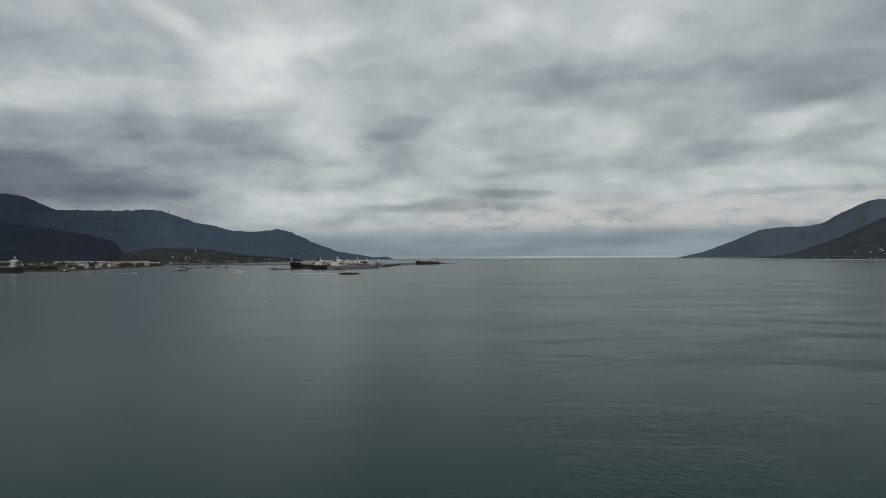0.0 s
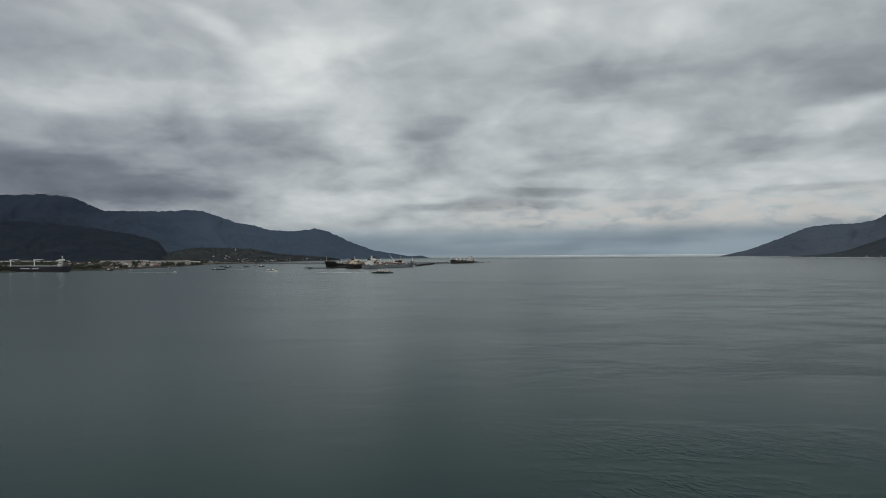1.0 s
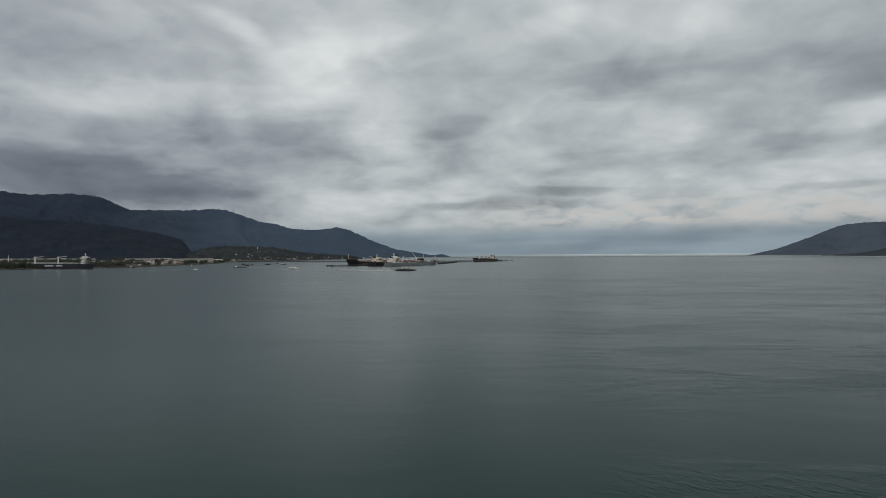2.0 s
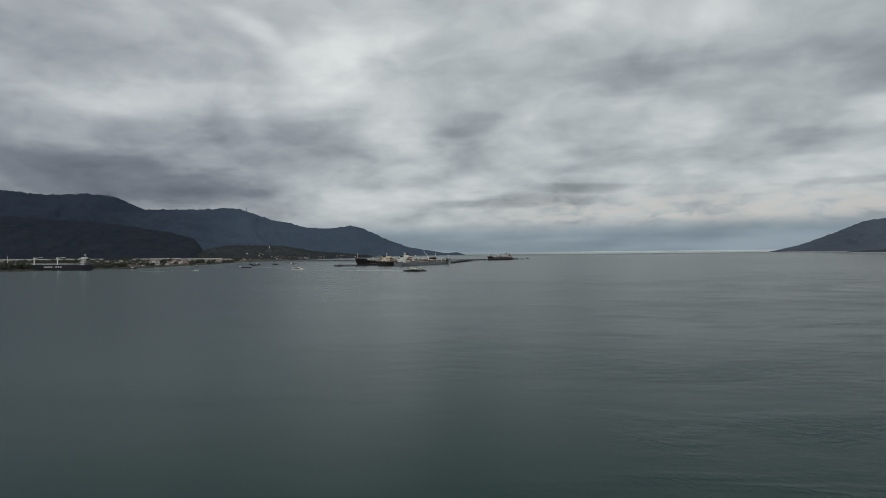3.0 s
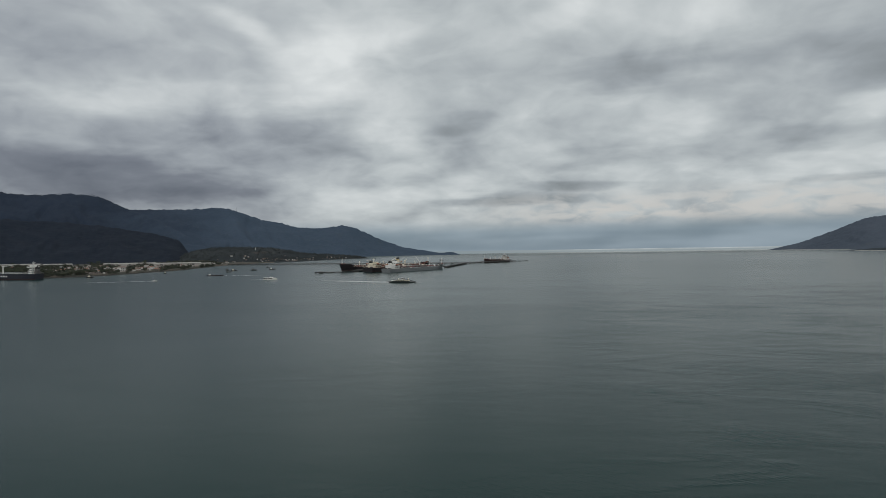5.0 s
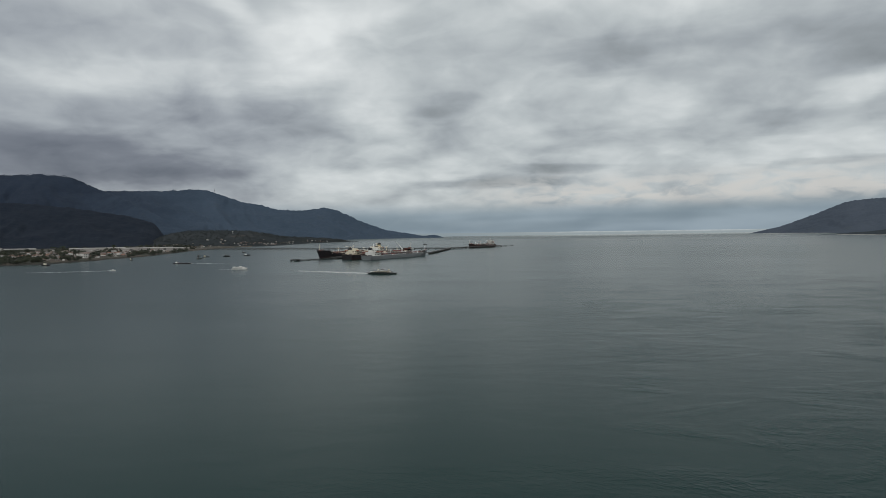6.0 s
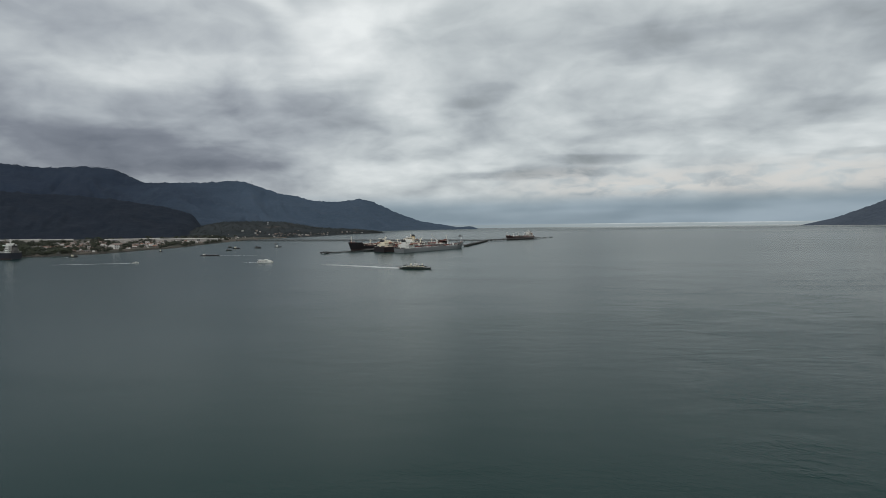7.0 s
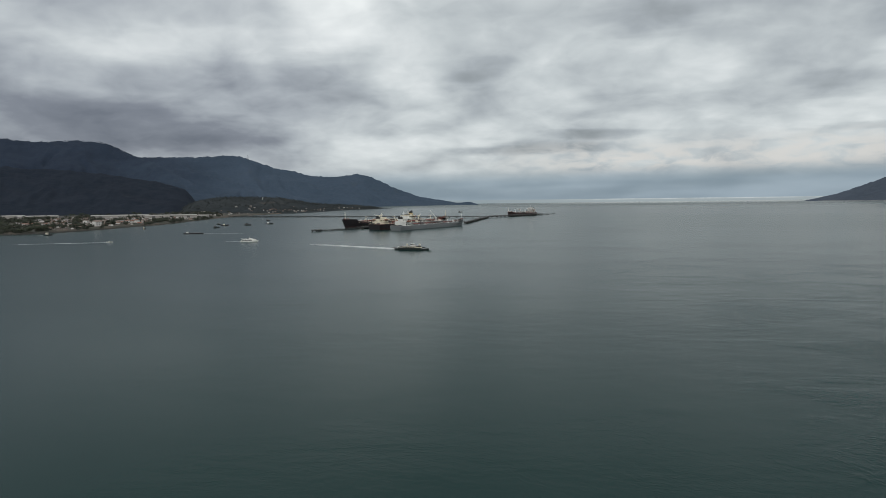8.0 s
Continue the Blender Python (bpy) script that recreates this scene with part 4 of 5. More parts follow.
def pier_cabin(m):
    ob = thing("pier_cabin", "small pale control cabin on the loading platform", "cabin", m)
    bm = B()
    box(bm, (0, 0, 1.6), (7, 5, 3.2), 0.08)
    part("wall", bm, CREAM, ob)
    bm = B()
    box(bm, (0, 0, 3.35), (7.6, 5.6, 0.3), 0.06)
    part("roof", bm, ROOF_PALE, ob)
    for k in range(3):
        bm = B()
        box(bm, (-2.2 + k * 2.2, -2.52, 1.9), (1.2, 0.08, 1.0), 0.02)
        part("window", bm, GLASS_DARK, ob)
    return ob


pier_cabin(Matrix.Translation((*berth_at(40, -36).xy, 1.9)) @ turn)
pier_cabin(Matrix.Translation((*berth_at(110, -35).xy, 1.9)) @ turn)


# ---- small craft ----
def craft_hull(bm, length, beam, side, blunt=0.35, flare=0.2):
    """A small boat's hull, bow towards +x."""
    rings = []
    for s in (0.0, 0.2, 0.5, 0.7, 0.85, 0.95, 1.0):
        w = 1.0 if s < 0.55 else max(1 - ((s - 0.55) / 0.45) ** (2 + blunt * 3), 0.05)
        w *= 0.86 + 0.14 * min(s / 0.3, 1)
        top = side * (1 + 0.45 * max(s - 0.5, 0) / 0.5)
        x, h = (s - 0.5) * length, beam / 2 * w
        port = [(x + flare * s * side, h, top), (x, h * 0.86, 0.1), (x, h * 0.4, -0.7)]
        rings.append(port + [(p[0], -p[1], p[2]) for p in reversed(port)])
    loft(bm, rings)
    return rings


def car_ferry(label, m, length=22.5, beam=8.0):
    ob = thing("car_ferry", label, "ferry", m)
    bm = B()
    rings = []
    for s in (0.0, 0.06, 0.14, 0.5, 0.86, 0.94, 1.0):
        e = min(s, 1 - s)
        w = 0.62 + 0.38 * min(e / 0.14, 1) ** 0.6
        keel = -1.0 + 1.2 * (1 - min(e / 0.12, 1))
        x, h = (s - 0.5) * length, beam / 2 * w
        port = [(x, h, 1.5), (x, h * 0.97, 0.3), (x, h * 0.8, keel)]
        rings.append(port + [(p[0], -p[1], p[2]) for p in reversed(port)])
    loft(bm, rings)
    part("hull", bm, GREEN_HULL, ob, "dark green steel hull")
    bm = B()
    box(bm, (0, 0, 1.56), (length * 0.94, beam * 0.9, 0.1), 0.02)
    part("vehicle_deck", bm, DECK_GREY, ob)
    for sign in (1, -1):
        bm = B()
        box(bm, (0, sign * (beam / 2 - 0.2), 2.05), (length * 0.72, 0.22, 1.05), 0.04)
        part("bulwark", bm, GREEN_HULL, ob)
        bm = B()
        box(bm, (0, 0, 0), (3.4, beam * 0.55, 0.2), 0.05)
        ramp = part("ramp", bm, STEEL, ob, "raised steel vehicle ramp")
        ramp.matrix_basis = Matrix.Translation((sign * (length / 2 + 1.0), 0, 1.9)) @ Matrix.Rotation(-sign * radians(18), 4, "Y")
        bm = B()
        box(bm, (-0.4, sign * (beam / 2 - 0.9), 2.75), (length * 0.40, 1.5, 2.0), 0.12)
        side_house = part("side_cabin", bm, CREAM, ob)
        for k in range(5):
            bm = B()
            box(bm, (-0.4 + (k - 2) * 1.7, sign * (beam / 2 - 0.14), 3.0), (0.95, 0.06, 0.7), 0.02)
            part("window", bm, GLASS_DARK, side_house)
        bm = B()
        box(bm, (-0.4, sign * (beam / 2 - 0.9), 3.82), (length * 0.43, 1.8, 0.14), 0.03)
        part("cabin_roof", bm, ROOF_PALE, ob)
        railing(ob, "railing", [(-5, sign * (beam / 2 - 0.4), 3.88), (4.2, sign * (beam / 2 - 0.4), 3.88)], 0.9, WHITE, 1.6)
    bm = B()
    box(bm, (0.6, 0, 4.3), (2.4, beam * 0.9, 0.25), 0.05)
    part("bridge_deck", bm, WHITE, ob)
    bm = B()
    box(bm, (0.6, 0, 5.4), (2.2, 3.0, 2.0), 0.12, taper=0.94)
    bridge = part("wheelhouse", bm, WHITE, ob)
    bm = B()
    for sign in (1, -1):
        for k in range(3):
            box(bm, (0.6 + sign * 1.08, (k - 1) * 0.9, 5.7), (0.08, 0.75, 0.8), 0.02)
        box(bm, (0.6, sign * 1.48, 5.7), (1.6, 0.08, 0.8), 0.02)
    part("bridge_windows", bm, GLASS_DARK, bridge)
    bm = B()
    tube(bm, (0.6, 0, 6.4), (0.6, 0, 10.0), 0.14, 0.06, 6)
    tube(bm, (0.6, -0.9, 8.6), (0.6, 0.9, 8.6), 0.05, sides=5)
    part("mast", bm, BLACK, ob)
    for x in (-4.6, 4.4):
        bm = B()
        box(bm, (x, beam / 2 - 1.0, 4.9), (1.0, 0.9, 1.8), 0.12)
        part("exhaust_casing", bm, CREAM, ob)
    return ob


FERRY = bow_to((-97, 607), 104) @ Matrix.Diagonal((0.94, 0.94, 0.58, 1))
car_ferry("dark green car ferry with cream cabins under way", FERRY)


def car(m, material, label):
    ob = thing("car", label, "car", m, "cars on the ferry")
    bm = B()
    box(bm, (0, 0, 0.62), (4.2, 1.7, 0.62), 0.14)
    part("body", bm, material, ob)
    bm = B()
    box(bm, (-0.2, 0, 1.18), (2.3, 1.5, 0.55), 0.12, taper=0.82)
    part("cabin", bm, GLASS_DARK, ob)
    for dx in (-1.3, 1.3):
        for dy in (-0.78, 0.78):
            bm = B()
            tube(bm, (dx, dy - 0.1, 0.32), (dx, dy + 0.1, 0.32), 0.32, sides=10)
            part("wheel", bm, BLACK, ob)
    return ob


for i, (paint, word) in enumerate(((WHITE, "white"), (RED_PAINT, "red"), (STEEL, "grey"), (WHITE, "white"), (CREAM, "cream"), (BLACK, "black"))):
    car(FERRY @ Matrix.Diagonal((1 / 0.94, 1 / 0.94, 1 / 0.58, 1)) @ Matrix.Translation((-6.6 + (i // 2) * 5.2 + (i // 2 == 2) * 1.2, -0.95 + (i % 2) * 1.95, 1.62 * 0.58)), paint, f"{word} car parked on the ferry's vehicle deck")


def passenger_boat(label, m, length=14.5, beam=5.0):
    ob = thing("passenger_boat", label, "boat", m)
    for sign in (1, -1):
        bm = B()
        craft_hull(bm, length, 1.7, 1.3)
        bmesh.ops.translate(bm, verts=bm.verts, vec=(0, sign * (beam / 2 - 0.85), 0))
        part("hull", bm, WHITE, ob)
    bm = B()
    box(bm, (-0.2, 0, 1.25), (length * 0.93, beam, 0.3), 0.08)
    part("deck", bm, WHITE, ob)
    bm = B()
    loft(bm, [[(x, sy * w, z) for sy, z in ((1, 1.4), (0.97, 2.6), (0.85, 3.2), (-0.85, 3.2), (-0.97, 2.6), (-1, 1.4))] for x, w in ((-6.2, 2.2), (-5.8, 2.35), (3.8, 2.35), (5.4, 1.9))], closed=True)
    cabin = part("cabin", bm, WHITE, ob)
    for sign in (1, -1):
        for k in range(7):
            bm = B()
            box(bm, (-5.2 + k * 1.4, sign * 2.36, 2.15), (1.28, 0.10, 1.25), 0.03)
            part("window", bm, GLASS_DARK, cabin)
    bm = B()
    box(bm, (4.9, 0, 2.55), (0.5, 3.2, 0.8), 0.1, taper=0.9)
    part("windscreen", bm, GLASS_DARK, cabin)
    bm = B()
    box(bm, (1.2, 0, 3.7), (3.0, 2.6, 1.0), 0.2, taper=0.85)
    part("wheelhouse", bm, WHITE, ob)
    bm = B()
    tube(bm, (0.4, 0, 4.1), (0.2, 0, 6.0), 0.08, 0.04, 6)
    part("mast", bm, WHITE, ob)
    railing(ob, "railing", [(-6.5, -2.2, 3.2), (-0.6, -2.2, 3.2)], 0.9, WHITE, 1.5)
    return ob


PASSENGER = bow_to((-238, 681), 96) @ Matrix.Diagonal((0.9, 0.9, 0.62, 1))
passenger_boat("white catamaran passenger boat with dark windows under way", PASSENGER)


def barge(label, m, length, beam=5.5):
    ob = thing("barge", label, "barge", m)
    bm = B()
    rings = []
    for s in (0, 0.06, 0.9, 1.0):
        e = 0.9 if s in (0, 1.0) else 1.0
        low = -0.6 if s not in (0, 1.0) else 0.3
        x = (s - 0.5) * length
        rings.append([(x, beam / 2 * e, 1.2), (x, beam / 2 * e, low), (x, -beam / 2 * e, low), (x, -beam / 2 * e, 1.2)])
    loft(bm, rings, closed=False)
    loft(bm, [[r[0], r[3]] for r in rings], caps=False)
    part("hull", bm, BLACK_HULL, ob)
    bm = B()
    box(bm, (-length * 0.1, 0, 1.45), (length * 0.6, beam * 0.7, 0.5), 0.1)
    part("hatch", bm, STEEL, ob)
    bm = B()
    box(bm, (length * 0.34, 0, 2.1), (2.2, 2.6, 1.8), 0.15, taper=0.92)
    house = part("wheelhouse", bm, WHITE, ob)
    bm = B()
    box(bm, (length * 0.34, 0, 2.5), (2.24, 2.2, 0.5), 0.03)
    part("window_band", bm, GLASS_DARK, house)
    bm = B()
    tube(bm, (length * 0.34, 0, 3.0), (length * 0.34, 0, 4.6), 0.07, sides=5)
    part("mast", bm, STEEL, ob)
    return ob


BARGE = bow_to((-352, 795), 268) @ Matrix.Diagonal((1, 1, 0.62, 1))
barge("long low dark barge with a small white wheelhouse", BARGE, 19.0)


def workboat(label, m, length, hull, house, group="boats moored off the town"):
    ob = thing("fishing_boat", label, "boat", m @ Matrix.Diagonal((1, 1, 0.72, 1)), group)
    beam = length * 0.32
    bm = B()
    rings = craft_hull(bm, length, beam, length * 0.085 + 0.5)
    part("hull", bm, hull, ob)
    top = length * 0.085 + 0.5
    bm = B()
    box(bm, (-length * 0.02, 0, top - 0.05), (length * 0.8, beam * 0.72, 0.12), 0.02)
    part("deck", bm, DECK_GREY, ob)
    bm = B()
    box(bm, (-length * 0.16, 0, top + 1.1), (length * 0.28, beam * 0.6, 2.2), 0.15, taper=0.93)
    cabin = part("wheelhouse", bm, house, ob)
    bm = B()
    box(bm, (-length * 0.16, 0, top + 1.6), (length * 0.285, beam * 0.5, 0.55), 0.03)
    part("window_band", bm, GLASS_DARK, cabin)
    bm = B()
    box(bm, (-length * 0.17, 0, top + 2.3), (length * 0.33, beam * 0.68, 0.14), 0.03)
    part("roof", bm, house, cabin)
    bm = B()
    tube(bm, (length * 0.1, 0, top), (length * 0.1, 0, top + length * 0.36), 0.1, 0.05, 6)
    tube(bm, (length * 0.1, 0, top + 1.2), (length * 0.40, 0, top + length * 0.22), 0.06, sides=5)
    part("mast", bm, STEEL, ob)
    railing(ob, "railing", [(length * 0.1, beam * 0.36, top), (length * 0.38, beam * 0.2, top + 0.2)], 0.8, STEEL, 1.2)
    return ob


workboat("dark green wooden fishing boat with a bare mast", bow_to((-398, 921), 60), 7.4, GREEN_HULL, STEEL)
workboat("low dark workboat with a grey wheelhouse", bow_to((-421, 985), 85), 9.4, BLACK_HULL, CREAM)
workboat("low dark workboat riding at its mooring", bow_to((-396, 998), 98), 10.1, BLACK_HULL, STEEL)
workboat("dark tug-like boat with white wheelhouse", bow_to((-382, 1034), 75), 9.8, BLACK_HULL, WHITE)
workboat("small dark boat moored off the shore", bow_to((-452, 1026), 100), 7.0, GREEN_HULL, STEEL)
workboat("small open boat far out by the pier", bow_to((-450, 1180), 80), 6.2, BLACK_HULL, STEEL)
workboat("small dark boat with pale cabin near the beach", bow_to((-481, 905), 110), 5.5, BLACK_HULL, CREAM)
workboat("dark fishing boat with a rust-stained cream wheelhouse heading out", bow_to((-497, 779), 95), 9.4, BLACK_HULL, CREAM, "boats under way")
workboat("dark workboat lying close to the tree-lined shore", bow_to((-556, 842), 92), 10.1, BLACK_HULL, STEEL)
workboat("dark supply boat beyond the oil pier", bow_to((-193, 1721), 70), 11.7, BLACK_HULL, STEEL, "boats under way")


def speedboat(label, m):
    ob = thing("speedboat", label, "boat", m)
    bm = B()
    craft_hull(bm, 8.0, 2.6, 0.9, 0.0, 0.5)
    part("hull", bm, WHITE, ob)
    bm = B()
    box(bm, (0.4, 0, 1.5), (2.6, 1.9, 1.0), 0.2, taper=0.75)
    cabin = part("cabin", bm, WHITE, ob)
    bm = B()
    box(bm, (1.3, 0, 1.65), (1.0, 1.8, 0.5), 0.1, taper=0.8)
    part("windscreen", bm, GLASS_DARK, cabin)
    bm = B()
    box(bm, (-3.9, 0, 0.9), (0.6, 0.9, 1.2), 0.15)
    part("outboard_motor", bm, BLACK, ob)
    return ob


SPEEDBOAT = bow_to((-352, 676), 84) @ Matrix.Scale(0.62, 4)
speedboat("small white speedboat running with a long wake", SPEEDBOAT)


def wake(label, m, length, start, end, bend=0.0, seed=1.0):
    """Foam trailing behind a boat along its -x, ragged at the edges."""
    bm = B()
    n = 60
    rows = []
    for i in range(n + 1):
        s = i / n
        w = (start + (end - start) * s) * (0.75 + 0.5 * abs(noise.noise(Vector((s * 14, seed, 0)))))
        if s > 0.7:
            w *= (1 - s) / 0.3 + 0.02
        c = bend * s * s + 0.6 * noise.noise(Vector((s * 6, seed + 4, 0)))
        z = 0.03 + 0.05 * abs(noise.noise(Vector((s * 30, seed + 8, 0))))
        rows.append([(-s * length, c - w / 2, 0.006), (-s * length, c, z), (-s * length, c + w / 2, 0.006)])
    loft(bm, rows, caps=False)
    ob = new("wake", mesh_of(bm, "wake", FOAM, True))
    ob.matrix_basis = m
    return tagged(ob, label, "wake", kind="stuff")


wake("thin white foam trail behind the ferry", bow_to((-106, 612), 121), 112, 9.0, 10.0, -3.0, 1.0)
wake("long thin foam trail behind the speedboat", bow_to((-354.2, 675.8), 70), 88, 3.4, 5.0, 3.0, 2.0)
wake("faint foam trail behind the barge", BARGE @ Matrix.Translation((-9.3, 0, 0)), 60, 3.2, 2.4, 2.0, 3.0)
wake("short foam trail behind the passenger boat", PASSENGER @ Matrix.Translation((-7, 0, 0)), 22, 2.6, 2.0, 0.5, 4.0)
wake("short churned foam behind the fishing boat", bow_to((-497, 779), 95) @ Matrix.Translation((-6.8, 0, 0)), 9, 2.4, 1.0, 0.0, 5.0)


# ---- town, trees and far houses ----
def house(label, w, d, h, storeys, gable, category="house", group="houses of the port town"):
    """A rendered house with a tiled roof, door and windows; origin at its base."""
    ob = thing("house", label, category, None, group)
    bm = B()
    box(bm, (0, 0, h / 2 - 1.0), (w, d, h + 2.0), 0.06)
    walls = part("wall", bm, WALLS, ob)
    bm = B()
    if gable:
        rise, over = d * 0.24, 0.45
        ring = lambda x: [(x, -d / 2 - over, h - 0.05), (x, 0, h + rise), (x, d / 2 + over, h - 0.05), (x, d / 2 + over, h - 0.25), (x, 0, h + rise - 0.22), (x, -d / 2 - over, h - 0.25)]
        loft(bm, [ring(-w / 2 - over), ring(w / 2 + over)], closed=True)
        part("roof", bm, ROOFS, ob)
        bm = B()
        for x in (-w / 2 + 0.05, w / 2 - 0.05):
            loft(bm, [[(x - 0.05, -d / 2, h - 0.1), (x - 0.05, 0, h + rise - 0.25), (x - 0.05, d / 2, h - 0.1)], [(x + 0.05, -d / 2, h - 0.1), (x + 0.05, 0, h + rise - 0.25), (x + 0.05, d / 2, h - 0.1)]], closed=True)
        part("gable", bm, WALLS, ob)
    else:
        box(bm, (0, 0, h + 0.12), (w + 0.5, d + 0.5, 0.3), 0.05)
        box(bm, (w * 0.2, 0, h + 0.9), (1.6, 1.6, 1.3), 0.15)
        part("roof", bm, ROOFS, ob)
    pane = mesh_of(box(B(), (0, 0, 0), (1.1, 0.12, 1.1), 0.02), "window", GLASS_DARK)
    for level in range(storeys):
        n = max(int(w / 2.8), 2)
        for side in (1, -1):
            for k in range(n):
                again("window", pane, walls, Matrix.Translation(((k - (n - 1) / 2) * w / n, side * (d / 2 + 0.02), 1.6 + 2.8 * level)))
    part("door", box(B(), (w * 0.32, -d / 2 - 0.03, 1.0), (0.95, 0.12, 2.0), 0.02), BARK, ob)
    return ob


def warehouse(label, w, d, h):
    ob = thing("warehouse", label, "warehouse", None, "port warehouses")
    part("wall", box(B(), (0, 0, h / 2 - 1), (w, d, h + 2), 0.1), SHED_WALL, ob)
    bays = max(int(w / 24), 1)
    for k in range(bays):
        bm = B()
        x0, x1 = -w / 2 + w * k / bays - 0.1, -w / 2 + w * (k + 1) / bays + 0.1
        arch = [(math.cos(a) * (d / 2 + 0.6), h + math.sin(a) * d * 0.07) for a in [math.pi * i / 8 for i in range(9)]]
        loft(bm, [[(x, y, z) for y, z in arch] for x in (x0, x1 - 0.4)], closed=True)
        part("roof_bay", bm, ROOF_PALE, ob)
        for side in (1, -1):
            part("door", box(B(), ((x0 + x1) / 2, side * (d / 2 + 0.03), 1.9), (5.0, 0.14, 3.8), 0.03), STEEL, ob)
    return ob


rng = random.Random(7)


def set_down(proto, place, turn_deg, size=1.0):
    """A copy of proto at a place on the land."""
    return copy_thing(proto, Matrix.Translation(place) @ Matrix.Rotation(radians(turn_deg), 4, "Z") @ Matrix.Scale(size, 4))


def hide_away(proto, place, turn_deg):
    proto.matrix_basis = Matrix.Translation(place) @ Matrix.Rotation(radians(turn_deg), 4, "Z")


HOUSES = [house("small pale rendered house with a terracotta gable roof", 8, 6.5, 3.0, 1, True), house("two-storey pale house with a tiled gable roof", 9, 7, 5.8, 2, True),
          house("low flat-roofed white house with a water tank", 8, 7, 3.2, 1, False), house("long low tiled house among trees", 14, 7, 3.0, 1, True), house("two-storey flat-roofed block with many windows", 12, 8, 6.0, 2, False)]
town = []
for i in range(900):
    a = rng.uniform(-43.5, -24.6) if i % 3 else rng.uniform(-35.5, -28.5)
    s = profile(SHORE, a)
    deep = rng.random() ** 0.8
    r = s + 20 + deep * (390 if a < -30 else 250)
    if a < -33.6 and r < s + 120 and rng.random() < 0.45:
        continue
    p = on_plain(a, r)
    if any((p - q).length < 9 for q in town):
        continue
    town.append(p)
town = town[:250]
# a tight quarter of tiled roofs between the sheds
for i in range(90):
    a, r = rng.uniform(-35.2, -33.2), rng.uniform(1120, 1430)
    p = on_plain(a, r)
    if all((p - q).length > 8 for q in town) and len(town) < 290:
        town.append(p)
for k, p in enumerate(town):
    if k < 5:
        hide_away(HOUSES[k], p, rng.uniform(0, 180))
    else:
        set_down(HOUSES[rng.choice((0, 0, 1, 2, 2, 3, 4))], p, rng.uniform(0, 180), rng.uniform(0.42, 0.68))

# pale sheds along the back of the port
SHEDS = [(-42.9, 1560, 110), (-39.3, 1540, 96), (-36.6, 1500, 60), (-31.5, 1450, 92), (-28.1, 1430, 86), (-26.2, 1440, 30)]
for k, (a, r, w) in enumerate(SHEDS):
    shed = warehouse("long pale-roofed port shed behind the town", w, 22, 4.6)
    hide_away(shed, on_plain(a, r), -a + rng.uniform(-3, 3))

hill_houses = []
# loose clusters, thickest below the tower and along the foot
CLUSTERS = [(-26.6, 0.18, 0.7, 8), (-25.0, 0.15, 0.6, 6), (-23.6, 0.35, 0.5, 5), (-21.9, 0.22, 0.5, 12), (-20.6, 0.32, 0.45, 14), (-19.4, 0.30, 0.4, 9), (-18.3, 0.35, 0.3, 8), (-16.6, 0.4, 0.5, 6), (-15.6, 0.5, 0.4, 6)]
for a0, t0, sa, count in CLUSTERS:
    for i in range(count * 3):
        a = rng.gauss(a0, sa)
        f, c = headland.ranges(a)
        p = headland.place(a, f + (c - f) * max(rng.gauss(t0, 0.12), 0.04))
        if p.z < 2.0 or any((p - q).length < 8 for q in hill_houses):
            continue
        hill_houses.append(p)
for p in hill_houses[::2][:68]:
    set_down(HOUSES[rng.choice((0, 2, 2, 2, 4))], p + Vector((0, 0, 0.5)), rng.uniform(0, 180), rng.choice((0.4, 0.48, 0.56, 0.68)))["group"] = "houses on the headland"

island_houses = []
for i in range(90):
    a = rng.uniform(31.5, 40)
    f, c = island_slope.ranges(a)
    p = island_slope.place(a, f + (c - f) * (0.02 + 0.30 * rng.random() ** 1.6))
    if p.z < 1.5 or any((p - q).length < 18 for q in island_houses):
        continue
    island_houses.append(p)
for p in island_houses[:32]:
    set_down(HOUSES[rng.choice((0, 2, 2, 4))], p + Vector((0, 0, 0.8)), rng.uniform(0, 180), rng.uniform(0.5, 0.75))["group"] = "houses on the island shore"


def radio_mast(label, place, height, width, material):
    """A tapering lattice mast."""
    ob = thing("radio_mast", label, "mast", Matrix.Translation(place))
    legs = [(math.cos(k * math.tau / 3), math.sin(k * math.tau / 3)) for k in range(3)]
    for cx, cy in legs:
        part("mast_leg", tube(B(), (cx * width, cy * width, -2), (cx * width * 0.25, cy * width * 0.25, height), 0.35, 0.25, 5), material, ob)
    bm = B()
    n = 8
    for i in range(n):
        for k in range(3):
            t0, t1 = i / n, (i + 1) / n
            (ax, ay), (bx, by) = legs[k], legs[(k + 1) % 3]
            w0, w1 = width * (1 - 0.75 * t0), width * (1 - 0.75 * t1)
            tube(bm, (ax * w0, ay * w0, height * t0), (bx * w1, by * w1, height * t1), 0.16, sides=4)
    part("lattice", bm, material, ob)
    part("antenna", tube(B(), (0, 0, height), (0, 0, height * 1.2), 0.2, 0.08, 5), material, ob)
    return ob


radio_mast("tall steel radio mast on the mountain ridge", main_range.place(-24.9, 4100, -1), 24, 3.0, STEEL)


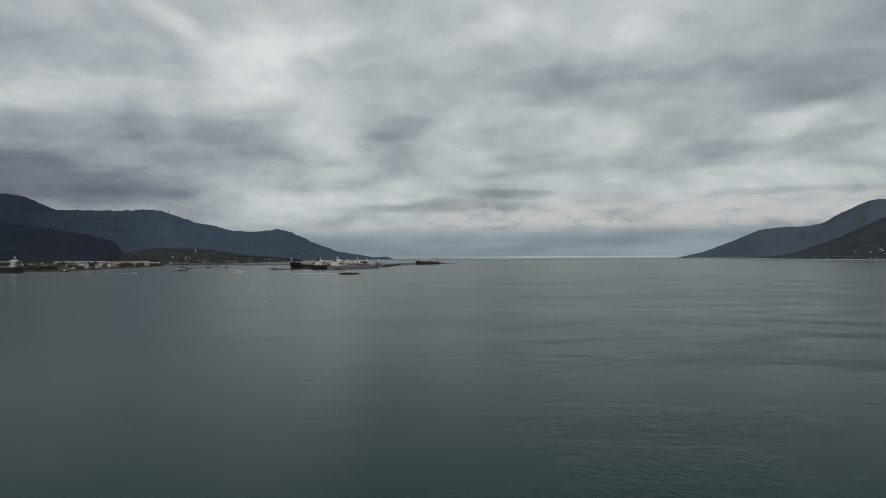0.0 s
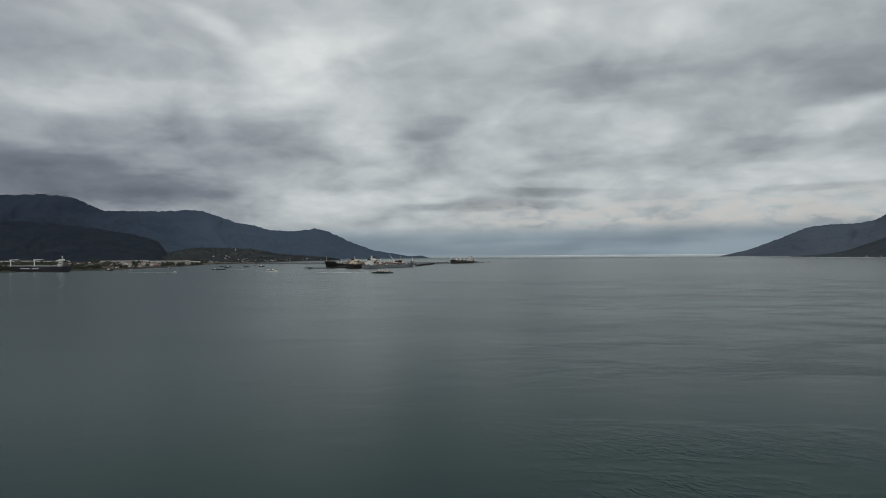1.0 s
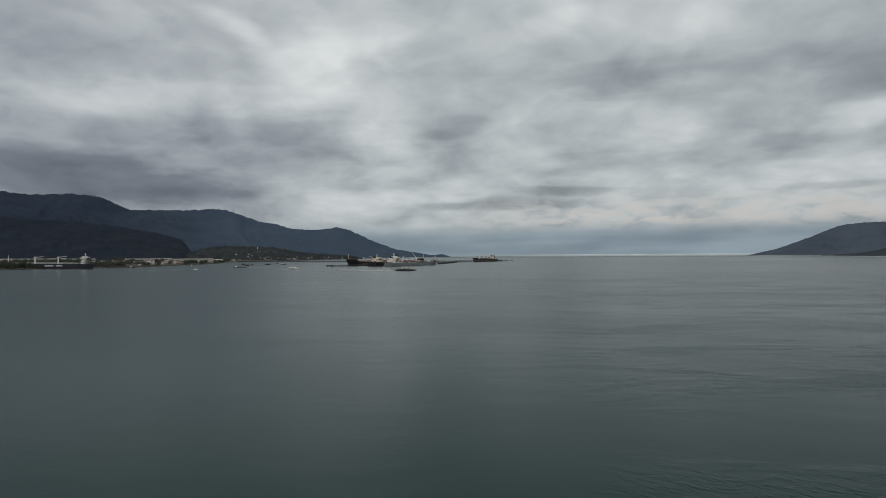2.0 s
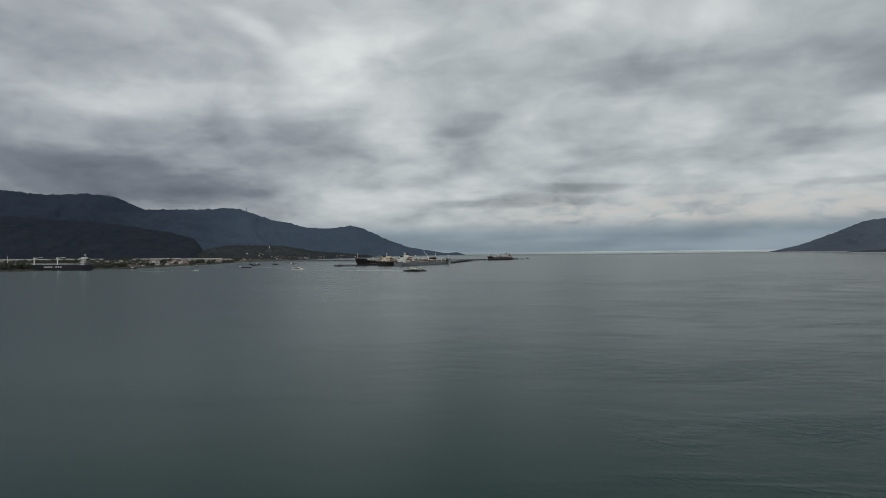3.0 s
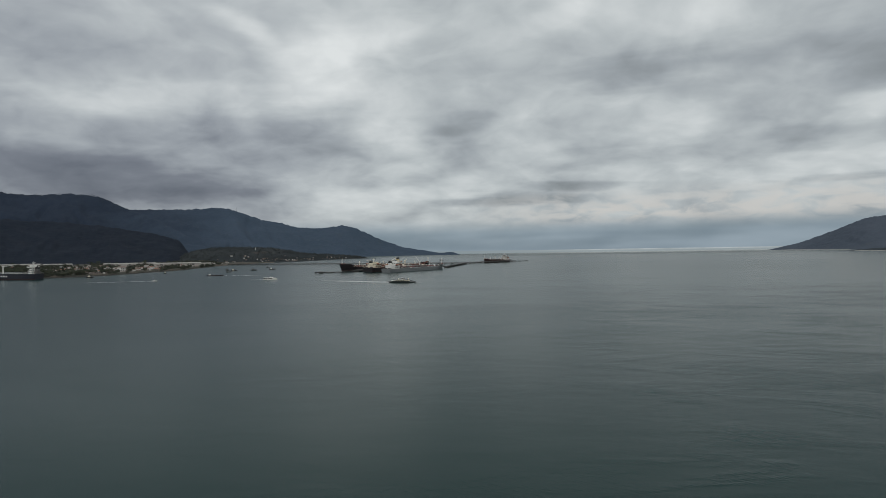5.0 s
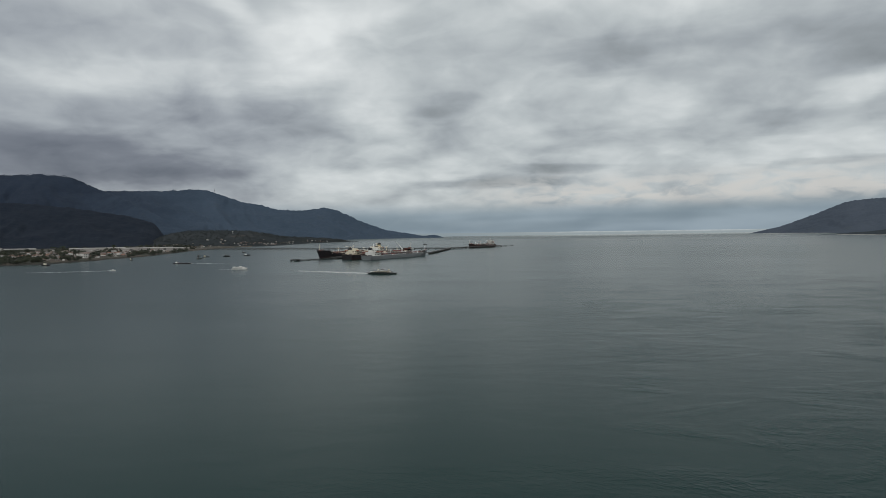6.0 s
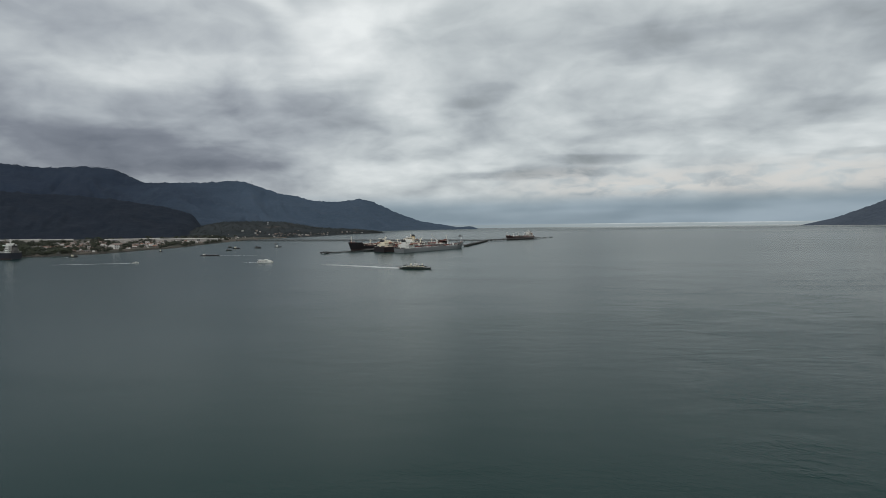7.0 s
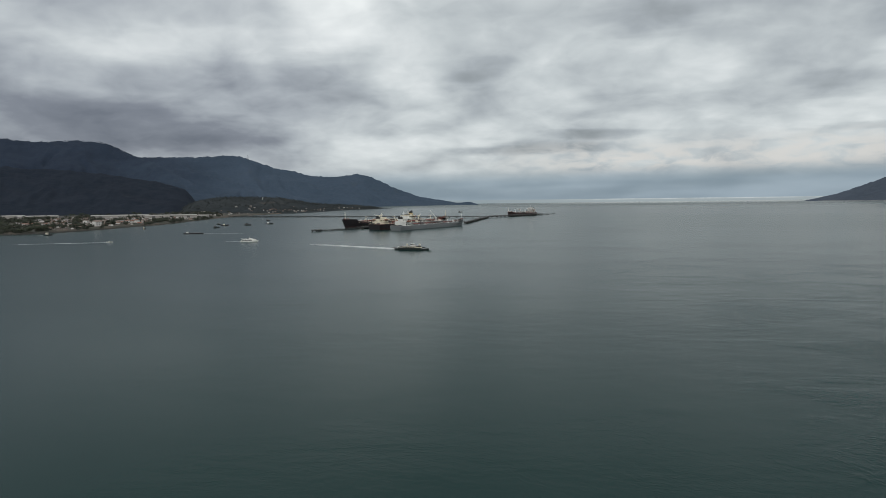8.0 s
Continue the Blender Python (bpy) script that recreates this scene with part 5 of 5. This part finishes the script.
def water_tower(place):
    ob = thing("water_tower", "white cylindrical water tower on the headland hill", "water tower", Matrix.Translation(place))
    part("shaft", tube(B(), (0, 0, -2), (0, 0, 11), 1.6, 1.4, 12), WHITE, ob)
    bm = B()
    tube(bm, (0, 0, 11), (0, 0, 12.2), 1.4, 2.6, 12)
    tube(bm, (0, 0, 12.2), (0, 0, 15.5), 2.6, 2.6, 12)
    tube(bm, (0, 0, 15.5), (0, 0, 16.4), 2.6, 0.4, 12)
    part("tank", bm, WHITE, ob)
    return ob


set_tower = water_tower(headland.place(-22.7, 2090, -1.0))
set_tower.scale = (0.55, 0.55, 0.55)


# ---- trees ----
def leaf_cloud(bm, centre, radius, count, size, rnd, flat=0.75):
    """Small tilted leaf clumps scattered through an uneven ball."""
    for _ in range(count):
        d = Vector((rnd.gauss(0, 1), rnd.gauss(0, 1), rnd.gauss(0, 1))).normalized()
        r = radius * (0.55 + 0.5 * rnd.random()) * (0.85 + 0.3 * noise.noise(d * 1.7 + centre))
        p = centre + Vector((d.x * r, d.y * r, d.z * r * flat))
        q = (d + Vector((rnd.gauss(0, 0.35), rnd.gauss(0, 0.35), 0.5 + rnd.gauss(0, 0.3)))).to_track_quat("Z", "Y").to_matrix()
        s = size * rnd.uniform(0.7, 1.5)
        pts = [q @ Vector(v) * s + p for v in ((-0.6, -0.15, 0), (0.05, -0.5, 0.12), (0.65, 0.0, -0.05), (0.1, 0.5, 0.12))]
        vs = [bm.verts.new(v) for v in pts]
        bm.faces.new((vs[0], vs[1], vs[2]))
        bm.faces.new((vs[0], vs[2], vs[3]))


def tree(label, height, spread, seed):
    rnd = random.Random(seed)
    ob = thing("tree", label, "tree", None, "trees along the shore")
    bm = B()
    lean = Vector((rnd.uniform(-0.4, 0.4), rnd.uniform(-0.4, 0.4), height * 0.42))
    tube(bm, (0, 0, -1), lean, height * 0.035, height * 0.022, 7)
    tips = []
    for k in range(6):
        a = k * math.tau / 6 + rnd.uniform(-0.4, 0.4)
        tip = lean + Vector((math.cos(a) * spread * 0.34, math.sin(a) * spread * 0.34, height * rnd.uniform(0.14, 0.34)))
        tube(bm, lean * 0.92, tip, height * 0.016, height * 0.006, 5)
        tips.append(tip)
    tips.append(lean + Vector((0, 0, height * 0.40)))
    part("trunk", bm, BARK, ob)
    bm = B()
    for tip in tips:
        leaf_cloud(bm, tip, spread * rnd.uniform(0.22, 0.32), 46, height * 0.10, rnd)
    part("crown", bm, LEAVES, ob)
    return ob


def palm(label, height, seed):
    rnd = random.Random(seed)
    ob = thing("palm_tree", label, "palm", None, "palms of the port town")
    bm = B()
    pts = [Vector((0.5 * math.sin(k * 0.35), 0, -1 + k * (height + 1) / 6)) for k in range(7)]
    for p, q in zip(pts, pts[1:]):
        tube(bm, p, q, 0.24, 0.20, 7)
    part("trunk", bm, BARK, ob)
    top = pts[-1]
    for k in range(13):
        a = k * math.tau / 13 + rnd.uniform(-0.15, 0.15)
        up = rnd.uniform(0.1, 0.9)
        out = Vector((math.cos(a), math.sin(a), 0))
        side = Vector((-out.y, out.x, 0))
        rows = []
        for i in range(6):
            s = i / 5
            c = top + out * (3.6 * s) + Vector((0, 0, up * 2.2 * s - 3.0 * s * s))
            w = 0.55 * math.sin(math.pi * min(s + 0.12, 1)) + 0.03
            rows.append([c - side * w - Vector((0, 0, w * 0.5)), c, c + side * w - Vector((0, 0, w * 0.5))])
        part("frond", loft(B(), rows, caps=False), PALM_LEAVES, ob)
    return ob


TREES = [tree("broad dark green tree on the shore", 9, 10, 1), tree("tall dark green broadleaf tree", 12, 9, 2), tree("low spreading green tree beside the houses", 6.5, 8, 3), tree("rounded mid-green tree among the roofs", 8, 7.5, 4)]
planted = []
while len(planted) < 160:
    a = rng.uniform(-44, -25.2)
    s = profile(SHORE, a)
    if a < -34.4:
        r = s + 5 + 250 * rng.random() ** 2.0
    elif a < -33:
        r = s + 5 + 110 * rng.random() ** 2.0
    else:
        if rng.random() < 0.8:
            continue
        r = s + 14 + 200 * rng.random()
    p = on_plain(a, r)
    if any((p - q).length < 7 for q in town) or p.z < 0.7:
        continue
    planted.append(p)
for k, p in enumerate(planted):
    if k < len(TREES):
        hide_away(TREES[k], p, 20 * k)
    else:
        set_down(rng.choice(TREES), p, rng.uniform(0, 360), rng.uniform(0.5, 0.85))

PALM = palm("tall coconut palm standing behind the roofs", 11, 5)
for k, (a, r) in enumerate(((-34.05, 1330), (-33.85, 1325), (-33.5, 1335), (-33.3, 1328), (-38.6, 1300), (-30.2, 1330))):
    p = on_plain(a, r)
    if k == 0:
        hide_away(PALM, p, 0)
    else:
        set_down(PALM, p, 60 * k, 0.9 + 0.05 * k)


def woods(name, label, spots, size, per, seed):
    """Far woods, too many to count: loose crowns on short stems."""
    rnd = random.Random(seed)
    verts, faces = [], []
    for p, scale in spots:
        for _ in range(per):
            d = Vector((rnd.gauss(0, 1), rnd.gauss(0, 1), rnd.gauss(0, 0.7))).normalized()
            c = p + Vector((d.x, d.y, d.z * 0.8 + 0.9)) * size * scale * (0.6 + 0.45 * rnd.random())
            q = (d + Vector((rnd.gauss(0, 0.35), rnd.gauss(0, 0.35), 0.5 + rnd.gauss(0, 0.3)))).to_track_quat("Z", "Y").to_matrix()
            s = size * scale * rnd.uniform(0.45, 0.8)
            i = len(verts)
            verts += [q @ Vector(v) * s + c for v in ((-0.6, -0.2, 0), (0.05, -0.5, 0.12), (0.65, 0.0, -0.05), (0.1, 0.5, 0.12))]
            faces += [(i, i + 1, i + 2), (i, i + 2, i + 3)]
        i = len(verts)
        h = size * scale
        verts += [p + Vector(v) for v in ((-0.2, -0.15, -1), (0.2, -0.15, -1), (0, 0.2, -1), (0, 0, h))]
        faces += [(i, i + 1, i + 3), (i + 1, i + 2, i + 3), (i + 2, i, i + 3)]
    me = bpy.data.meshes.new(name)
    me.from_pydata([tuple(v) for v in verts], [], faces)
    me.materials.append(SCRUB_LEAVES)
    return tagged(new(name, me), label, "woods", kind="stuff")


spots = []
for i in range(2200):
    a = rng.uniform(-46, -25)
    s = profile(SHORE, a)
    r = s + 40 + 560 * rng.random()
    p = on_plain(a, r)
    if fractal(a * 0.9, r * 0.012, 4.0, 2) > (-0.5 if a < -34.3 and r < s + 170 else 0.08) and not any((p - q).length < 7 for q in town):
        spots.append((p, rng.uniform(0.7, 1.3)))
for i in range(900):
    a = rng.uniform(-45, -25.4)
    p = on_plain(a, profile(SHORE, a) + 4 + 60 * rng.random() ** 1.5)
    if p.z > 0.6 and fractal(a * 1.6, 2.0, 5.0, 2) > (-0.6 if a < -34.2 else 0.12):
        spots.append((p, rng.uniform(0.4, 0.8)))
woods("coastal_scrub", "dark green scrub and trees scattered over the coastal plain", spots, 3.2, 34, 3)
spots = []
for i in range(3600):
    a = rng.uniform(-29.5, -13.3)
    f, c = headland.ranges(a)
    t = rng.uniform(0.02, 1.05)
    p = headland.place(a, f + (c - f) * t)
    if p.z > 1.5 and (fractal(a * 1.3, t * 4, 6.0, 2) > -0.15 or t > 0.93):
        spots.append((p, rng.uniform(0.6, 1.3)))
woods("headland_scrub", "dark scrub and trees on the headland hill", spots, 1.7, 12, 4).data.materials[0] = HILL_LEAVES
spots = []
for i in range(1700):
    a = rng.uniform(-33.4, -9)
    spots.append((main_range.place(a, profile(main_range.crest, a) + rng.uniform(-34, 0), -1.8), rng.uniform(0.6, 1.4)))
for i in range(1200):
    a = rng.uniform(21.8, 42)
    spots.append((island.place(a, profile(island.crest, a) + rng.uniform(-34, 0), -1.8), rng.uniform(0.6, 1.4)))
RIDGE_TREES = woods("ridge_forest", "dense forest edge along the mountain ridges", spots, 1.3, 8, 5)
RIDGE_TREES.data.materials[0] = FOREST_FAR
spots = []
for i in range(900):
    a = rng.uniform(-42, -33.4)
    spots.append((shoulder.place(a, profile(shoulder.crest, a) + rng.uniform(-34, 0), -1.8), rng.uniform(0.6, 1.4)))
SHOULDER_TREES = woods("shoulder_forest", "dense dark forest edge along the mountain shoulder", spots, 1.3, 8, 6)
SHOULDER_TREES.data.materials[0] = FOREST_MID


def island_glitter():
    """Pale strip along the island's foot, added in place of glitter on the sea."""
    bm = B()
    rows = []
    for i in range(0, 300):
        a = 22.4 + i * 0.06
        foot = island_slope.ranges(a)[0] if a > 26.9 else island.ranges(a)[0]
        k = 0.5 + 0.5 * fractal(a * 2.1, 1.0, 21.0, 3)
        rows.append([Vector((r * math.sin(radians(a)), r * math.cos(radians(a)), z)) for r, z in ((foot - 16, -0.5), (foot - 9, 0.6 + 0.8 * k), (foot - 4, 1.0 + 1.8 * k), (foot + 14, 0.4 + 2.0 * k))])
    loft(bm, rows, caps=False)
    ob = new("beach", mesh_of(bm, "beach", GLITTER_STRIP, True))
    tagged(ob, "narrow pale strip imitating sea glitter at the island's foot", "beach", kind="structure")


island_glitter()


def sea_wall():
    """Rough stone revetment along the town's waterfront."""
    verts, faces = [], []
    rnd = random.Random(12)
    a = -44.0
    while a < -25.5:
        r = profile(SHORE, a) - 14 * fractal(a * 1.3, 0, 3.0, 3)
        for k in range(3):
            c = on_plain(a + rnd.uniform(-0.02, 0.02), r - 3 + k * 2.6 + rnd.uniform(-1, 1))
            s = rnd.uniform(0.7, 1.7)
            q = Euler((rnd.uniform(0, 3), rnd.uniform(0, 3), rnd.uniform(0, 3))).to_matrix()
            i = len(verts)
            verts += [q @ Vector(v) * s + Vector((c.x, c.y, max(c.z, -0.2))) for v in ((-0.6, -0.5, -0.5), (0.6, -0.6, -0.4), (0.5, 0.6, -0.5), (-0.6, 0.5, -0.4), (-0.4, -0.4, 0.5), (0.5, -0.4, 0.4), (0.4, 0.4, 0.6), (-0.4, 0.5, 0.4))]
            faces += [tuple(i + j for j in f) for f in ((3, 2, 1, 0), (4, 5, 6, 7), (0, 1, 5, 4), (1, 2, 6, 5), (2, 3, 7, 6), (3, 0, 4, 7))]
        a += 0.075
    me = bpy.data.meshes.new("shore_rocks")
    me.from_pydata([tuple(v) for v in verts], [], faces)
    me.materials.append(PILE)
    tagged(new("shore_rocks", me), "dark boulders lining the waterfront", "rocks", kind="stuff")


sea_wall()
